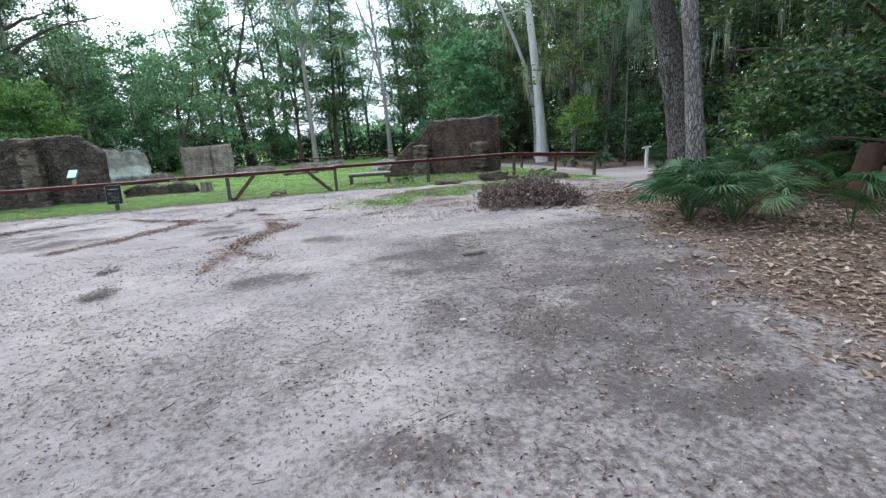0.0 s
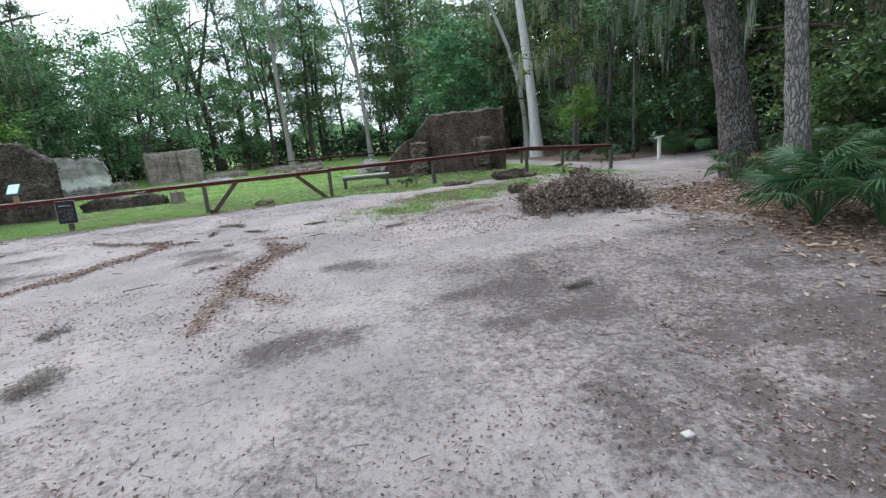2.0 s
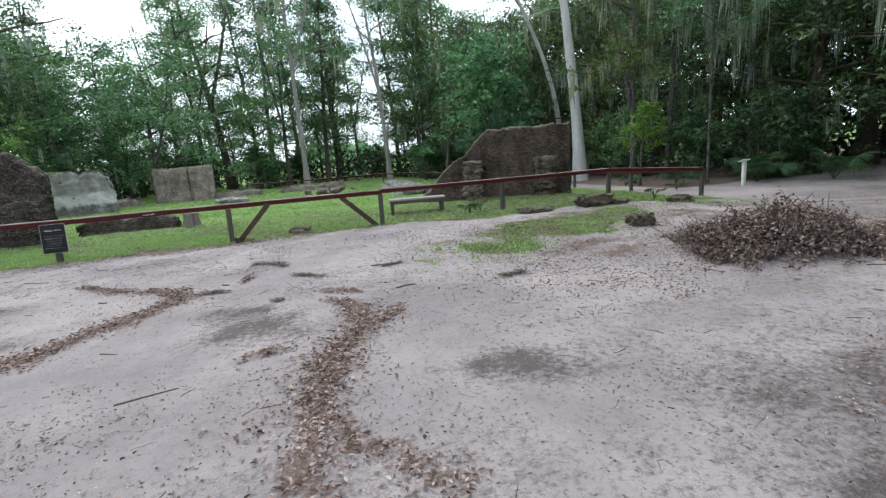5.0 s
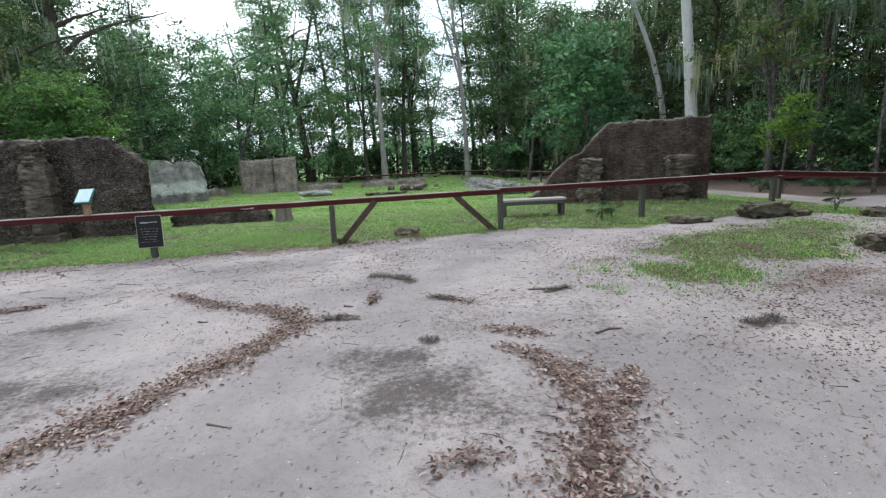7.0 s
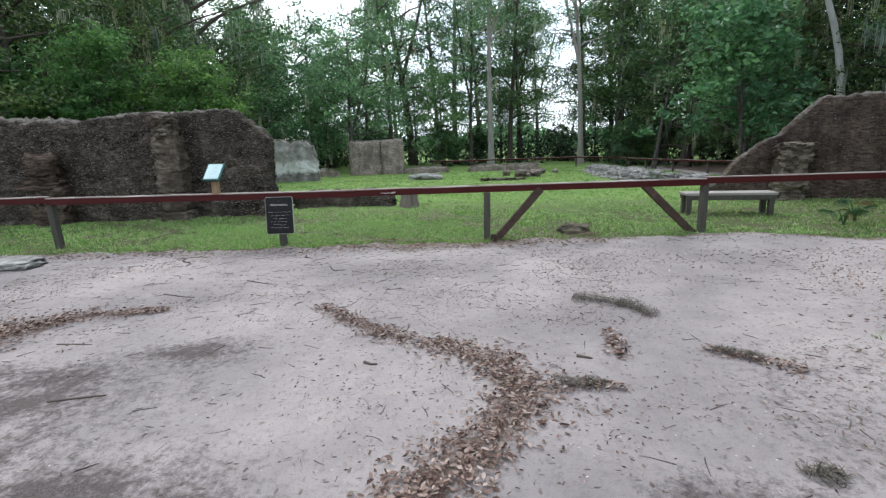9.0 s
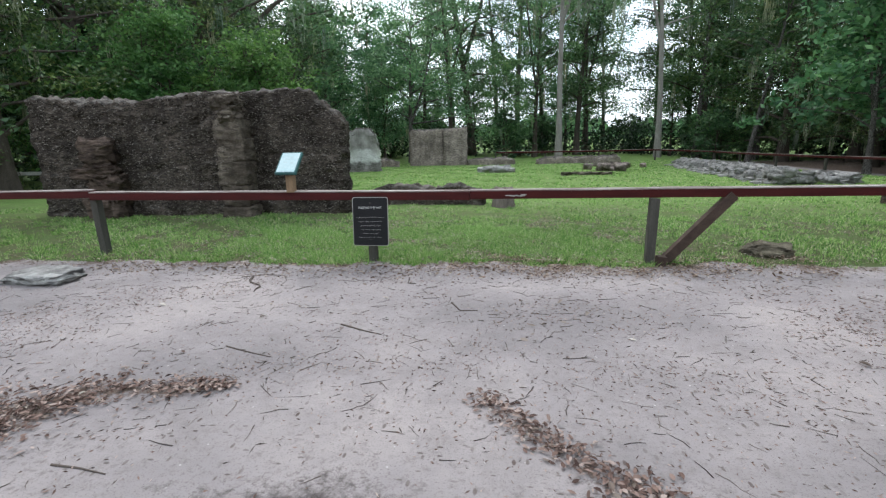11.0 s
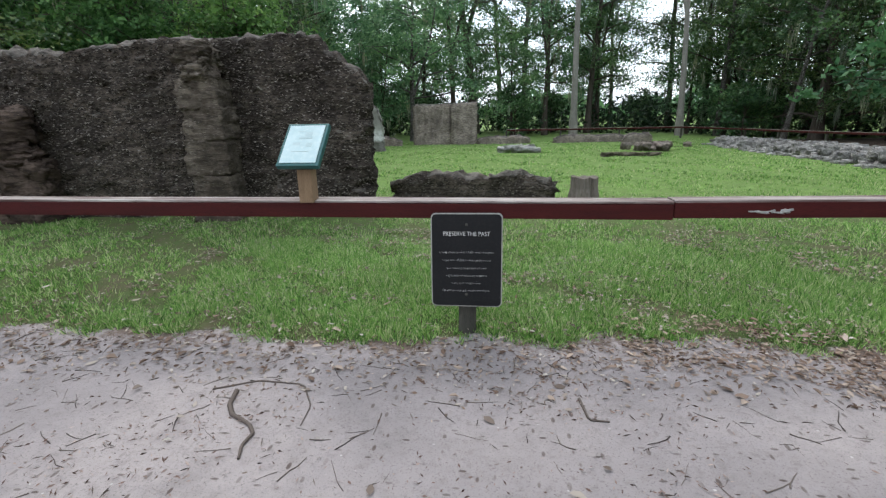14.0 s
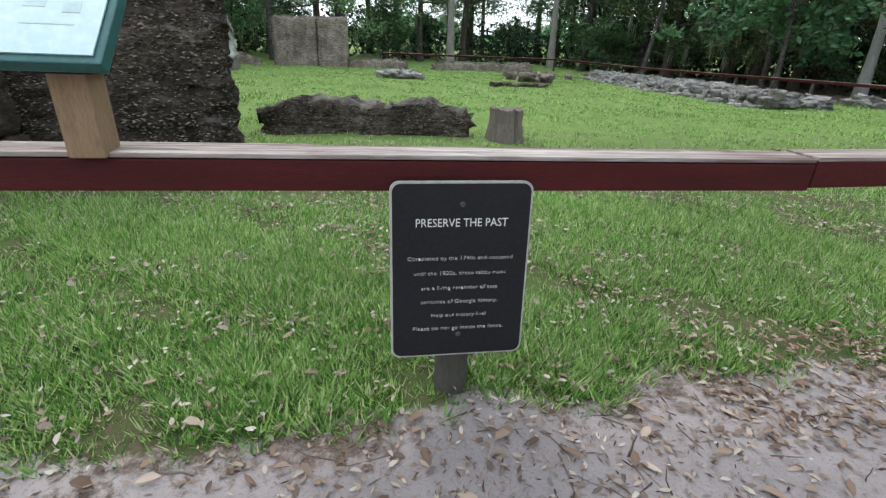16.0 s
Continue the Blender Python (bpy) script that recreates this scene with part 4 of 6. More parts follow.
rr = random.Random(5)
spots = []
for k in range(296):
    t = rr.random() ** 1.15
    spots.append((3.2 + 1.35 * t + rr.uniform(-0.5, 0.5), 25.9 + 13.3 * t, rr.uniform(-0.06, 0.2), rr.uniform(0.14, 0.36), rr.uniform(0.14, 0.36), rr.uniform(0.12, 0.26)))
stone_heap("rubble_wall", spots, "long low wall of loose pale grey tabby rubble", "rubble", 60)
nr_ = np.random.default_rng(61)
geo = []
for k in range(1900):
    t = nr_.random()
    x, y = 3.2 + 1.35 * t + nr_.normal() * 0.36, 25.9 + 13.3 * t
    w = nr_.uniform(0.04, 0.11)
    cube = np.array([(a, b, c) for c in (0, 1) for a, b in ((-1, -1), (1, -1), (1, 1), (-1, 1))], float) * np.array([w, w * 0.8, w * 0.9]) + nr_.normal(size=(8, 3)) * w * 0.2
    top = 0.42 * np.exp(-((x - 3.2 - 1.35 * t) / 0.45) ** 2)
    geo.append((cube + np.array([x, y, gz(x, y) + top * nr_.uniform(0.3, 0.95) - 0.02]), np.array([(3, 2, 1, 0), (4, 5, 6, 7), (0, 1, 5, 4), (1, 2, 6, 5), (2, 3, 7, 6), (3, 0, 4, 7)])))
v, f = join_geo(geo)
tagged(put("rubble_chips", mesh_of("rubble_chips", v, f, "rubble")), "small pale chips of rubble along the low wall", "rubble", kind="stuff")
stone_heap("rubble_heap", [(rr.gauss(4.5, 0.3), rr.gauss(26.6, 0.25), rr.uniform(-0.05, 0.08), rr.uniform(0.3, 0.6), rr.uniform(0.3, 0.6), rr.uniform(0.12, 0.25)) for k in range(14)], "small heap of pale grey rubble in grass", "rubble", 70)
stone_heap("rubble_heap", [(rr.gauss(7.7, 0.5), rr.gauss(27.5, 0.3), rr.uniform(-0.05, 0.1), rr.uniform(0.3, 0.6), rr.uniform(0.3, 0.6), rr.uniform(0.12, 0.25)) for k in range(14)], "small heap of pale grey rubble in grass", "rubble", 72)
stone_heap("rubble_heap", [(rr.gauss(-5.5, 0.5), rr.gauss(34.7, 0.25), rr.uniform(-0.05, 0.12), rr.uniform(0.25, 0.5), rr.uniform(0.25, 0.5), rr.uniform(0.1, 0.22)) for k in range(22)], "heap of white shell rubble on the lawn", "rubble_white", 74)
stone_heap("broken_blocks", [(rr.gauss(-0.1, 0.42), rr.gauss(34.8, 0.4), rr.uniform(-0.05, 0.16), rr.uniform(0.25, 0.5), rr.uniform(0.22, 0.42), rr.uniform(0.14, 0.26)) for k in range(26)], "pile of fallen grey tabby blocks on the lawn", "tabby_pale", 76)
stone_heap("broken_blocks", [(rr.uniform(-2.8, -0.9), 31.6 + rr.uniform(-0.15, 0.15), -0.05, rr.uniform(0.3, 0.6), rr.uniform(0.25, 0.4), rr.uniform(0.1, 0.18)) for k in range(10)], "row of flat dark stones in the grass", "shell_stone", 78)
for x, y, w, d, h in ((4.0, 16.15, 0.7, 0.45, 0.1), (5.65, 16.1, 0.85, 0.5, 0.26), (4.38, 12.7, 0.38, 0.32, 0.17), (6.3, 15.9, 0.42, 0.3, 0.1), (8.05, 15.7, 0.6, 0.42, 0.16)):
    st = part("field_stone", lump(w, d, h + 0.1, x * 3, 0.34, 9, 0.45), "shell_stone", None)
    st.matrix_world = pose(x, y, gz(x, y) - 0.09)
    tagged(st, "mossy brown tabby stone half sunk in the ground", "stone", "stones by the fence")
tuft = part("field_stone", lump(0.46, 0.36, 0.19, 9, 0.25, 9, 0.7), "shell_stone", None)
tuft.matrix_world = pose(-1.78, 17.2, gz(-1.78, 17.2) - 0.07)
tagged(tuft, "low grey lichen-covered stone in the lawn", "stone", "stones by the fence")
slab = part("field_stone", lump(0.72, 0.42, 0.14, 8, 0.2, 9, 0.3), "rubble", None)
slab.matrix_world = pose(-10.1, 15.6, gz(-10.1, 15.6) - 0.03)
tagged(slab, "flat pale stone lying in the sand", "stone", "stones by the fence")

# ---- fence ----
POSTS = [(-18.0, 16.5), (-14.2, 16.68), (-10.45, 16.82), (-3.28, 16.74), (0.18, 16.95), (3.5, 17.1), (6.9, 17.22), (10.43, 17.37)]
SIDE = [(10.35, 20.6), (10.2, 24.3), (10.0, 28.0), (9.8, 31.8), (9.6, 35.6), (9.4, 39.4), (9.2, 43.2), (9.0, 46.6)]
BACK = [(5.2, 46.8), (1.4, 47.0), (-2.4, 47.1), (-6.0, 47.2)]


def rail_z(x, y):
    g = gz(x, y)
    return g + (0.778 if y < 18 and x < 1 else 0.76 if y < 18 and x < 5 else 0.80 if y < 20 else 0.64)


fence = thing("fence", pose(-6.6, 16.7, gz(-6.6, 16.7)), "low post-and-rail fence of red-brown stained timber", "fence")
F0 = fence.matrix_world.inverted()


def fence_post(x, y, w=0.1):
    h = rail_z(x, y) - gz(x, y) + 0.3
    part("post", box(w, w, h - 0.004, bev=0.008, jitter=0.006, cuts=2, rot=None), "post_grey", fence).matrix_basis = F0 @ pose(x, y, gz(x, y) - 0.3, random.uniform(-1, 1), random.uniform(-1, 1), random.uniform(-6, 6))


def rail(a, b, lift=0.0):
    """A rail plank: a dark stained face under a bleached and splintered top board."""
    za, zb = rail_z(*a), rail_z(*b)
    A, B = Vector((*a, za)), Vector((*b, zb))
    d = B - A
    ln = d.length
    m = Matrix.Translation(A) @ pose(0, 0, 0, 0, -math.degrees(math.asin(d.z / ln)), math.degrees(math.atan2(d.y, d.x)))
    bm = box(ln - 0.004, 0.13, 0.092, (ln / 2, 0, lift), bev=0.005, cuts=0)
    for v in bm.verts:
        v.co += 0.004 * noise.noise_vector(v.co * 3 + A)
    part("rail", bm, "rail_red", fence).matrix_basis = F0 @ m
    part("top_board", box(ln - 0.006, 0.136, 0.014, (ln / 2, 0.001, lift + 0.0925), bev=0.004), "rail_top", fence).matrix_basis = F0 @ m
    # splinters lifting from the board
    r = random.Random(int(ln * 1000))
    k = max(2, int(ln / 0.7))
    V, F = [], []
    for i in range(k * 2):
        u0 = ln * r.random()
        L = r.uniform(0.25, 0.9)
        y0 = r.uniform(-0.066, 0.05)
        w = r.uniform(0.01, 0.035)
        z = 0.1065 + lift
        o = len(V)
        u1 = min(ln, u0 + L)
        V += [(u0, y0, z), (u1, y0 + r.uniform(-0.004, 0.004), z), (u1 - 0.03, y0 + w, z), (u0 + 0.05, y0 + w, z), (u0 + 0.04, y0 + 0.003, z + 0.004), (u1 - 0.05, y0 + 0.003, z + 0.0045), (u1 - 0.06, y0 + w * 0.9, z + 0.004), (u0 + 0.08, y0 + w * 0.9, z + 0.004)]
        F += [(o + 4, o + 5, o + 6, o + 7), (o, o + 1, o + 5, o + 4), (o + 1, o + 2, o + 6, o + 5), (o + 2, o + 3, o + 7, o + 6), (o + 3, o, o + 4, o + 7)]
    tagged(put("splinter_wear", mesh_of("splinter_wear", V, F, "rail_top"), fence), kind="stuff").matrix_basis = F0 @ m


for x, y in POSTS + SIDE + BACK:
    fence_post(x, y)
JOINTS = [(-22.0, 16.3), (-14.2, 16.68), (-10.45, 16.77), (-5.35, 16.705), (0.18, 16.95), (3.5, 17.1), (6.9, 17.22), (10.43, 17.37)]
for a, b in zip(JOINTS, JOINTS[1:]):
    rail(a, b, {-5.35: -0.02, -10.45: -0.026}.get(a[0], 0.0))
for a, b in zip([POSTS[-1]] + SIDE + BACK, SIDE + BACK):
    rail(a, b)


def brace(x0, y0, x1, y1):
    """A slanting plank from a post's foot up to the rail."""
    A, B = Vector((x0, y0, gz(x0, y0) - 0.03)), Vector((x1, y1, rail_z(x1, y1) + 0.01))
    d = B - A
    m = Matrix.Translation(A) @ d.to_track_quat("Z", "Y").to_matrix().to_4x4()
    part("brace", box(0.09, 0.11, d.length, bev=0.006, jitter=0.005, cuts=2), "brace", fence).matrix_basis = F0 @ m


brace(-3.17, 16.74, -2.42, 16.79)
brace(0.06, 16.94, -0.78, 16.89)
part("foot_block", box(0.1, 0.1, 0.17, bev=0.008), "brace", fence).matrix_basis = F0 @ pose(-3.18, 16.66, gz(-3.2, 16.7) - 0.05, 0, 6, 0)

for k, (u, w, z, h) in enumerate(((-0.1, 0.05, 0.684, 0.008), (-0.055, 0.06, 0.678, 0.012), (-0.01, 0.05, 0.686, 0.007), (0.03, 0.06, 0.676, 0.01), (0.075, 0.05, 0.68, 0.02), (0.1, 0.03, 0.69, 0.012))):
    part("paint_scrape", moved(lump(w, 0.004, h, 5 + k, 0.5, 3, 0.3), pose(-4.81 + u, 16.661 + 0.0443 * u, z - 0.012, 0, 12 * math.sin(k * 2.3), 0)), "sign_edge", fence).matrix_basis = F0
far_rail = thing("fence", pose(-20.5, 26, gz(-20.5, 26)), "low grey rail fence beside the dark woods", "fence")
part("rail", box(9.0, 0.14, 0.12, (0, 0, 0.56)), "sign_edge", far_rail)
for px in (-3.2, 0.0, 3.2):
    part("post", box(0.1, 0.1, 0.755, (px, 0, -0.2)), "post_grey", far_rail)

# ---- sign, panel, bench, marker ----
def text_part(name, words, size, m, parent, mt, width, depth=0.0012):
    """Raised lettering, drawn out or drawn in to the given width."""
    cu = bpy.data.curves.new(name, "FONT")
    cu.resolution_u, cu.offset = 3, -0.00025 if size > 0.03 else -0.0006
    cu.body, cu.size, cu.align_x, cu.align_y, cu.extrude = words, size, "CENTER", "CENTER", depth
    tmp = bpy.data.objects.new(name, cu)
    scene.collection.objects.link(tmp)
    me = bpy.data.meshes.new_from_object(tmp.evaluated_get(bpy.context.evaluated_depsgraph_get()))
    bpy.data.objects.remove(tmp)
    bpy.data.curves.remove(cu)
    me.materials.clear()
    me.materials.append(M[mt])
    xs = [v.co.x for v in me.vertices]
    me.transform(Matrix.Diagonal((width / (max(xs) - min(xs)), 1, 1, 1)))
    ob = put(name, me, parent)
    ob.matrix_basis = m
    return ob


def rounded_panel(w, h, t, r, seg=6):
    bm = bmesh.new()
    pts = []
    for cx, cz, a0 in ((w / 2 - r, h / 2 - r, 0), (-w / 2 + r, h / 2 - r, 90), (-w / 2 + r, -h / 2 + r, 180), (w / 2 - r, -h / 2 + r, 270)):
        for k in range(seg + 1):
            a = radians(a0 + 90 * k / seg)
            pts.append((cx + r * math.cos(a), 0, cz + r * math.sin(a)))
    f = bm.faces.new([bm.verts.new(p) for p in pts])
    e = bmesh.ops.extrude_face_region(bm, geom=[f])
    bmesh.ops.translate(bm, vec=(0, t, 0), verts=[v for v in e["geom"] if isinstance(v, bmesh.types.BMVert)])
    bmesh.ops.recalc_face_normals(bm, faces=bm.faces)
    return bm


SX, SY = -6.555, 16.6
notice = thing("notice_sign", pose(SX, SY, gz(SX, SY)), "black notice sign with white lettering on a short grey post", "sign")
part("post", box(0.112, 0.1, 0.95, (0, 0.062, -0.25), bev=0.03, jitter=0.006, cuts=3), "post_grey", notice)
board = put("board", bpy.data.meshes.new("board_plain"), notice)
bmb = rounded_panel(0.442, 0.59, 0.012, 0.03)
bmb.to_mesh(board.data)
bmb.free()
board.data.materials.append(M["sign_edge"])
BZ = 0.375 - gz(SX, SY)
board.matrix_basis = pose(0, 0, BZ, -5.5, 0, 0)
part("face", moved(rounded_panel(0.428, 0.576, 0.005, 0.026), pose(0, -0.0045, 0)), "sign_black", board)
LINES = [("Completed by the 1740s and occupied", 0.335, 0.053), ("until the 1820s, these tabby ruins", 0.295, 0.003), ("are a living reminder of two", 0.248, -0.047),
         ("centuries of Georgia history.", 0.25, -0.095), ("Help our history live!", 0.18, -0.143), ("Please do not go inside the fence.", 0.3, -0.19)]
text_part("lettering", "PRESERVE THE PAST", 0.037, pose(0, -0.006, 0.167, 90, 0, 0), board, "sign_text", 0.287)
for words, width, z in LINES:
    text_part("lettering", words, 0.019, pose(0, -0.006, z, 90, 0, 0), board, "sign_text", width)
for z in (0.225, -0.215):
    bolt = bmesh.new()
    bmesh.ops.create_cone(bolt, cap_ends=True, segments=12, radius1=0.009, radius2=0.006, depth=0.005, matrix=pose(0, -0.007, z, 90, 0, 0))
    part("bolt", bolt, "post_grey", board)

PX, PY = -7.57, 16.69
panel = thing("information_panel", pose(PX, PY, rail_z(PX, PY) + 0.107), "small slanted information panel in a teal frame on a tan post", "sign")
part("post", box(0.092, 0.092, 0.216, (0, 0, -0.026), bev=0.005), "wood_tan", panel)
part("bracket", box(0.13, 0.11, 0.05, (0, 0, 0.185), bev=0.004), "sign_black", panel)
tilt = pose(0.0, 0.0, 0.325, 46, 0, -3)
frame_ob = part("panel_frame", moved(box(0.275, 0.335, 0.035, (0, 0, -0.018), bev=0.005), tilt), "teal", panel, "teal green metal frame")
part("panel_face", moved(box(0.235, 0.295, 0.004, (0, 0, 0.0185), bev=0), tilt), "panel", frame_ob)
for u, v, w, h in ((0.025, 0.075, 0.05, 0.035), (0.01, 0.045, 0.09, 0.012), (-0.03, 0.1, 0.05, 0.006), (-0.04, 0.0, 0.05, 0.02), (0.045, -0.01, 0.04, 0.03), (0.0, -0.06, 0.12, 0.005)):
    part("print_bar", moved(box(w, h, 0.0008, (u, v, 0.0226), bev=0), tilt), "print", frame_ob)

bench = thing("bench", heading(0.72, 18.85, 2.28, 18.6, gz(1.5, 18.7)), "low backless bench with grey weathered boards", "bench")
for k in range(3):
    part("board", box(1.62, 0.145, 0.045, (0.8, -0.15 + 0.155 * k, 0.385), bev=0.005), "bench", bench)
for k in (-0.225, 0.235):
    part("apron", box(1.56, 0.03, 0.09, (0.8, k * 0.93, 0.295), bev=0.004), "post_grey", bench)
for lx in (0.08, 1.52):
    for ly in (-0.16, 0.17):
        part("leg", box(0.09, 0.09, 0.5, (lx, ly, -0.115), bev=0.006), "post_grey", bench)

mk = thing("trail_marker", pose(14.17, 19.16, gz(14.17, 19.16)), "white painted trail marker post with a slanted top", "sign")
part("post", box(0.11, 0.11, 1.05, (0, 0, -0.12), bev=0.008), "white_paint", mk)
part("top_plate", moved(box(0.34, 0.24, 0.03, bev=0.005), pose(0, 0, 0.92, -22, 0, 0)), "white_paint", mk)

# ---- stump in the lawn ----
def stump_mesh(r, h, seed):
    bm = bmesh.new()
    n, rings = 28, 7
    prev = None
    for j in range(rings):
        z = h * j / (rings - 1)
        row = []
        for i in range(n):
            a = 2 * math.pi * i / n
            rad = r * (1.22 - 0.28 * min(1, j / 4)) * (1 + 0.24 * noise.noise(Vector((math.cos(a) * 3, math.sin(a) * 3, seed))) + 0.07 * math.sin(a * 9 + seed) + 0.04 * math.sin(a * 17 + 2 * seed))
            zz = z + (0.04 * noise.noise(Vector((math.cos(a) * 2, math.sin(a) * 2, seed + 5))) if j == rings - 1 else 0)
            row.append(bm.verts.new((rad * math.cos(a), rad * math.sin(a), zz)))
        if prev:
            for i in range(n):
                bm.faces.new((prev[i], prev[(i + 1) % n], row[(i + 1) % n], row[i]))
        prev = row
    c = bm.verts.new((0, 0, h - 0.05))
    for i in range(n):
        bm.faces.new((prev[i], prev[(i + 1) % n], c))
    return bm


st = part("tree_stump", stump_mesh(0.22, 0.5, 2.0), "stump", None)
st.matrix_world = pose(-5.03, 21.5, gz(-5.03, 21.5) - 0.09)
tagged(st, "old grey weathered tree stump in the lawn", "stump")

# ---- trees that stand out one by one ----
def gtree(name, x, y, *a, **k):
    return tree(name, (x, y, gz(x, y)), *a, **k)


gtree("tall_tree", -1.16, 50.0, 22, 0.24, "tall pale-trunked tree with a forked crown and moss", 11, "bark_beige", "leaf_mid", 0.42, 4.0, 12, 4, 95, 0.25, 1.1, (-0.6, 0), 0.6, 0.45, 60, 1.8)
gtree("tall_tree", 6.63, 51.3, 22, 0.23, "tall thin-crowned tree with a bare grey trunk", 12, "bark_beige", "leaf_mid", 0.4, 4.2, 15, 4, 26, 0.22, 0.8, (-1.4, 0), 0.6, 0.4, 30, 1.4)
gtree("tall_tree", -8.9, 61.0, 24, 0.4, "tall dark-barked tree with open branches", 13, "bark_dark", "leaf_mid", 0.3, 6.5, 20, 4, 80, 0.27, 1.2, (-4.0, 0), 0.7, 0.4, 30, 1.6)
gtree("tall_tree", -4.31, 60.0, 22, 0.28, "tall slender tree among the back row", 14, "bark_grey", "leaf_dark", 0.34, 4.5, 18, 5, 55, 0.26, 0.9, (0.3, 0), 0.5, 0.0, 40, 1.6)
gtree("small_tree", -12.66, 48.4, 10.5, 0.2, "small spreading green tree behind the square wall", 15, "bark_grey", "leaf_mid", 0.26, 5.2, 18, 5, 110, 0.22, 1.0, (0.3, 0), 0.6, 0.3, 6, 0.8)
gtree("white_tree", 14.1, 29.9, 20, 0.34, "tall pale grey smooth-barked tree trunk", 16, "bark_pale", "leaf_mid", 0.5, 4.5, 14, 5, 70, 0.2, 0.9, (-2.2, 0.5), 0.3, 0.0, 30, 1.5, 1.5)
gtree("leaning_tree", 16.3, 35.6, 17, 0.22, "slender pale tree leaning over in a curve", 17, "bark_pale", "leaf_mid", 0.6, 4.0, 12, 5, 60, 0.22, 0.8, (-6.8, 0), 0.3, 0.0, 16, 1.6, bow=2.3)
gtree("large_tree", 9.5, 10.95, 15, 0.36, "large furrowed grey trunk standing at the wood's edge", 18, "bark_grey", "leaf_dark", 0.36, 6.0, 18, 6, 80, 0.15, 0.7, (-3.1, 0.8), 0.2, 0.0, 40, 1.0, 1.5, bow=1.0)
gtree("large_tree", 6.9, 7.7, 13, 0.17, "light grey furrowed trunk rising behind the palmettos", 19, "bark_light", "leaf_dark", 0.3, 4.0, 16, 6, 120, 0.10, 0.55, (-1.45, 0.3), 0.2, 0.0, 20, 0.8, 1.3, bow=1.0)
gtree("moss_tree", 18.2, 28.7, 15, 0.4, "grey-trunked tree hung with long moss", 20, "bark_grey", "leaf_dark", 0.28, 6.0, 20, 5, 80, 0.18, 0.8, (0, 0), 0.4, 0.0, 70, 1.8)
gtree("slender_tree", 14.25, 20.9, 11, 0.06, "thin straight pale tree by the sandy track", 21, "bark_grey", "leaf_mid", 0.5, 2.4, 10, 4, 70, 0.14, 0.55, (0.2, 0), 0.2, 0.0, 30, 1.5, 1.2)
gtree("moss_tree", 15.6, 24.6, 12, 0.16, "thin grey tree hung with long pale moss", 24, "bark_grey", "leaf_mid", 0.3, 3.6, 16, 5, 60, 0.16, 0.7, (0.4, 0), 0.4, 0.0, 44, 1.6)
gtree("broadleaf_tree", 10.7, 34.6, 8.2, 0.13, "leafy tree with broad blue-green leaves beside the fence", 26, "bark_grey", "leaf_broad", 0.2, 3.5, 20, 6, 42, 0.34, 0.75, (-0.8, 0), 0.5, 0.3, 0, 1.0, rise=0.35, tri=False)
gtree("broadleaf_tree", 12.6, 37.5, 9.5, 0.14, "tall leafy tree with broad blue-green leaves", 27, "bark_grey", "leaf_broad", 0.2, 3.6, 18, 5, 40, 0.34, 0.8, (-0.6, 0), 0.5, 0.0, 10, 1.2, rise=0.35, tri=False)
gtree("slender_tree", 10.5, 45.2, 12, 0.15, "slender slanting grey tree by the back fence", 28, "bark_grey", "leaf_dark", 0.4, 3.4, 14, 5, 70, 0.24, 0.8, (1.6, 0), 0.4, 0, 14, 1.4, bow=1.0)
gtree("slender_tree", 10.7, 54.8, 17, 0.22, "straight grey tree behind the back fence", 29, "bark_grey", "leaf_dark", 0.3, 4.0, 18, 5, 90, 0.26, 1.0, (0.2, 0), 0.3, 0, 20, 1.6)
gtree("moss_tree", 13.4, 24.4, 11, 0.14, "slim tree with rusty green leaves and long grey moss", 30, "bark_grey", "leaf_rust", 0.3, 2.8, 16, 5, 60, 0.17, 0.6, (0.3, 0), 0.5, 0.3, 60, 1.3, tri=False)
gtree("small_tree", 9.9, 6.3, 5.2, 0.09, "small dark-leaved tree behind the palmettos", 38, "bark_dark", "leaf_dark", 0.12, 2.4, 20, 6, 70, 0.11, 0.5, (-0.5, 0), 0.5, 0.0, 0)
gtree("moss_tree", 20.0, 24.0, 13, 0.2, "dark tree curtained with grey moss", 25, "bark_grey", "leaf_dark", 0.22, 4.5, 16, 5, 60, 0.18, 0.8, (0, 0), 0.4, 0.0, 60, 2.0)
gtree("young_tree", 12.52, 22.8, 3.4, 0.06, "young tree with bright yellow-green leaves", 22, "bark_grey", "leaf_yellow", 0.45, 1.0, 12, 4, 45, 0.12, 0.28, (0.1, 0), 0.3, rise=0.35)
gtree("slender_tree", 13.9, 51.7, 14, 0.25, "slender grey tree at the wood's edge", 23, "bark_grey", "leaf_dark", 0.35, 4.0, 16, 5, 80, 0.24, 0.8, (1.5, 0), 0.4, 0, 20, 1.4)

# the vine-covered thicket behind the long wall
for k, (x, y, h, sp) in enumerate([(-15.0, 30.0, 5.2, 2.6), (-18.2, 29.0, 5.8, 3.0), (-21.6, 28.5, 5.2, 3.0)]):
    gtree("thicket", x, y, h, 0.12, "rounded light-green vine-covered thicket", 120 + k, "bark_dark", "leaf_light", 0.04, sp, 30, 7, 75, 0.17, 0.55, rise=0.5, bend=0.3, group="thickets behind the wall", category="bush")

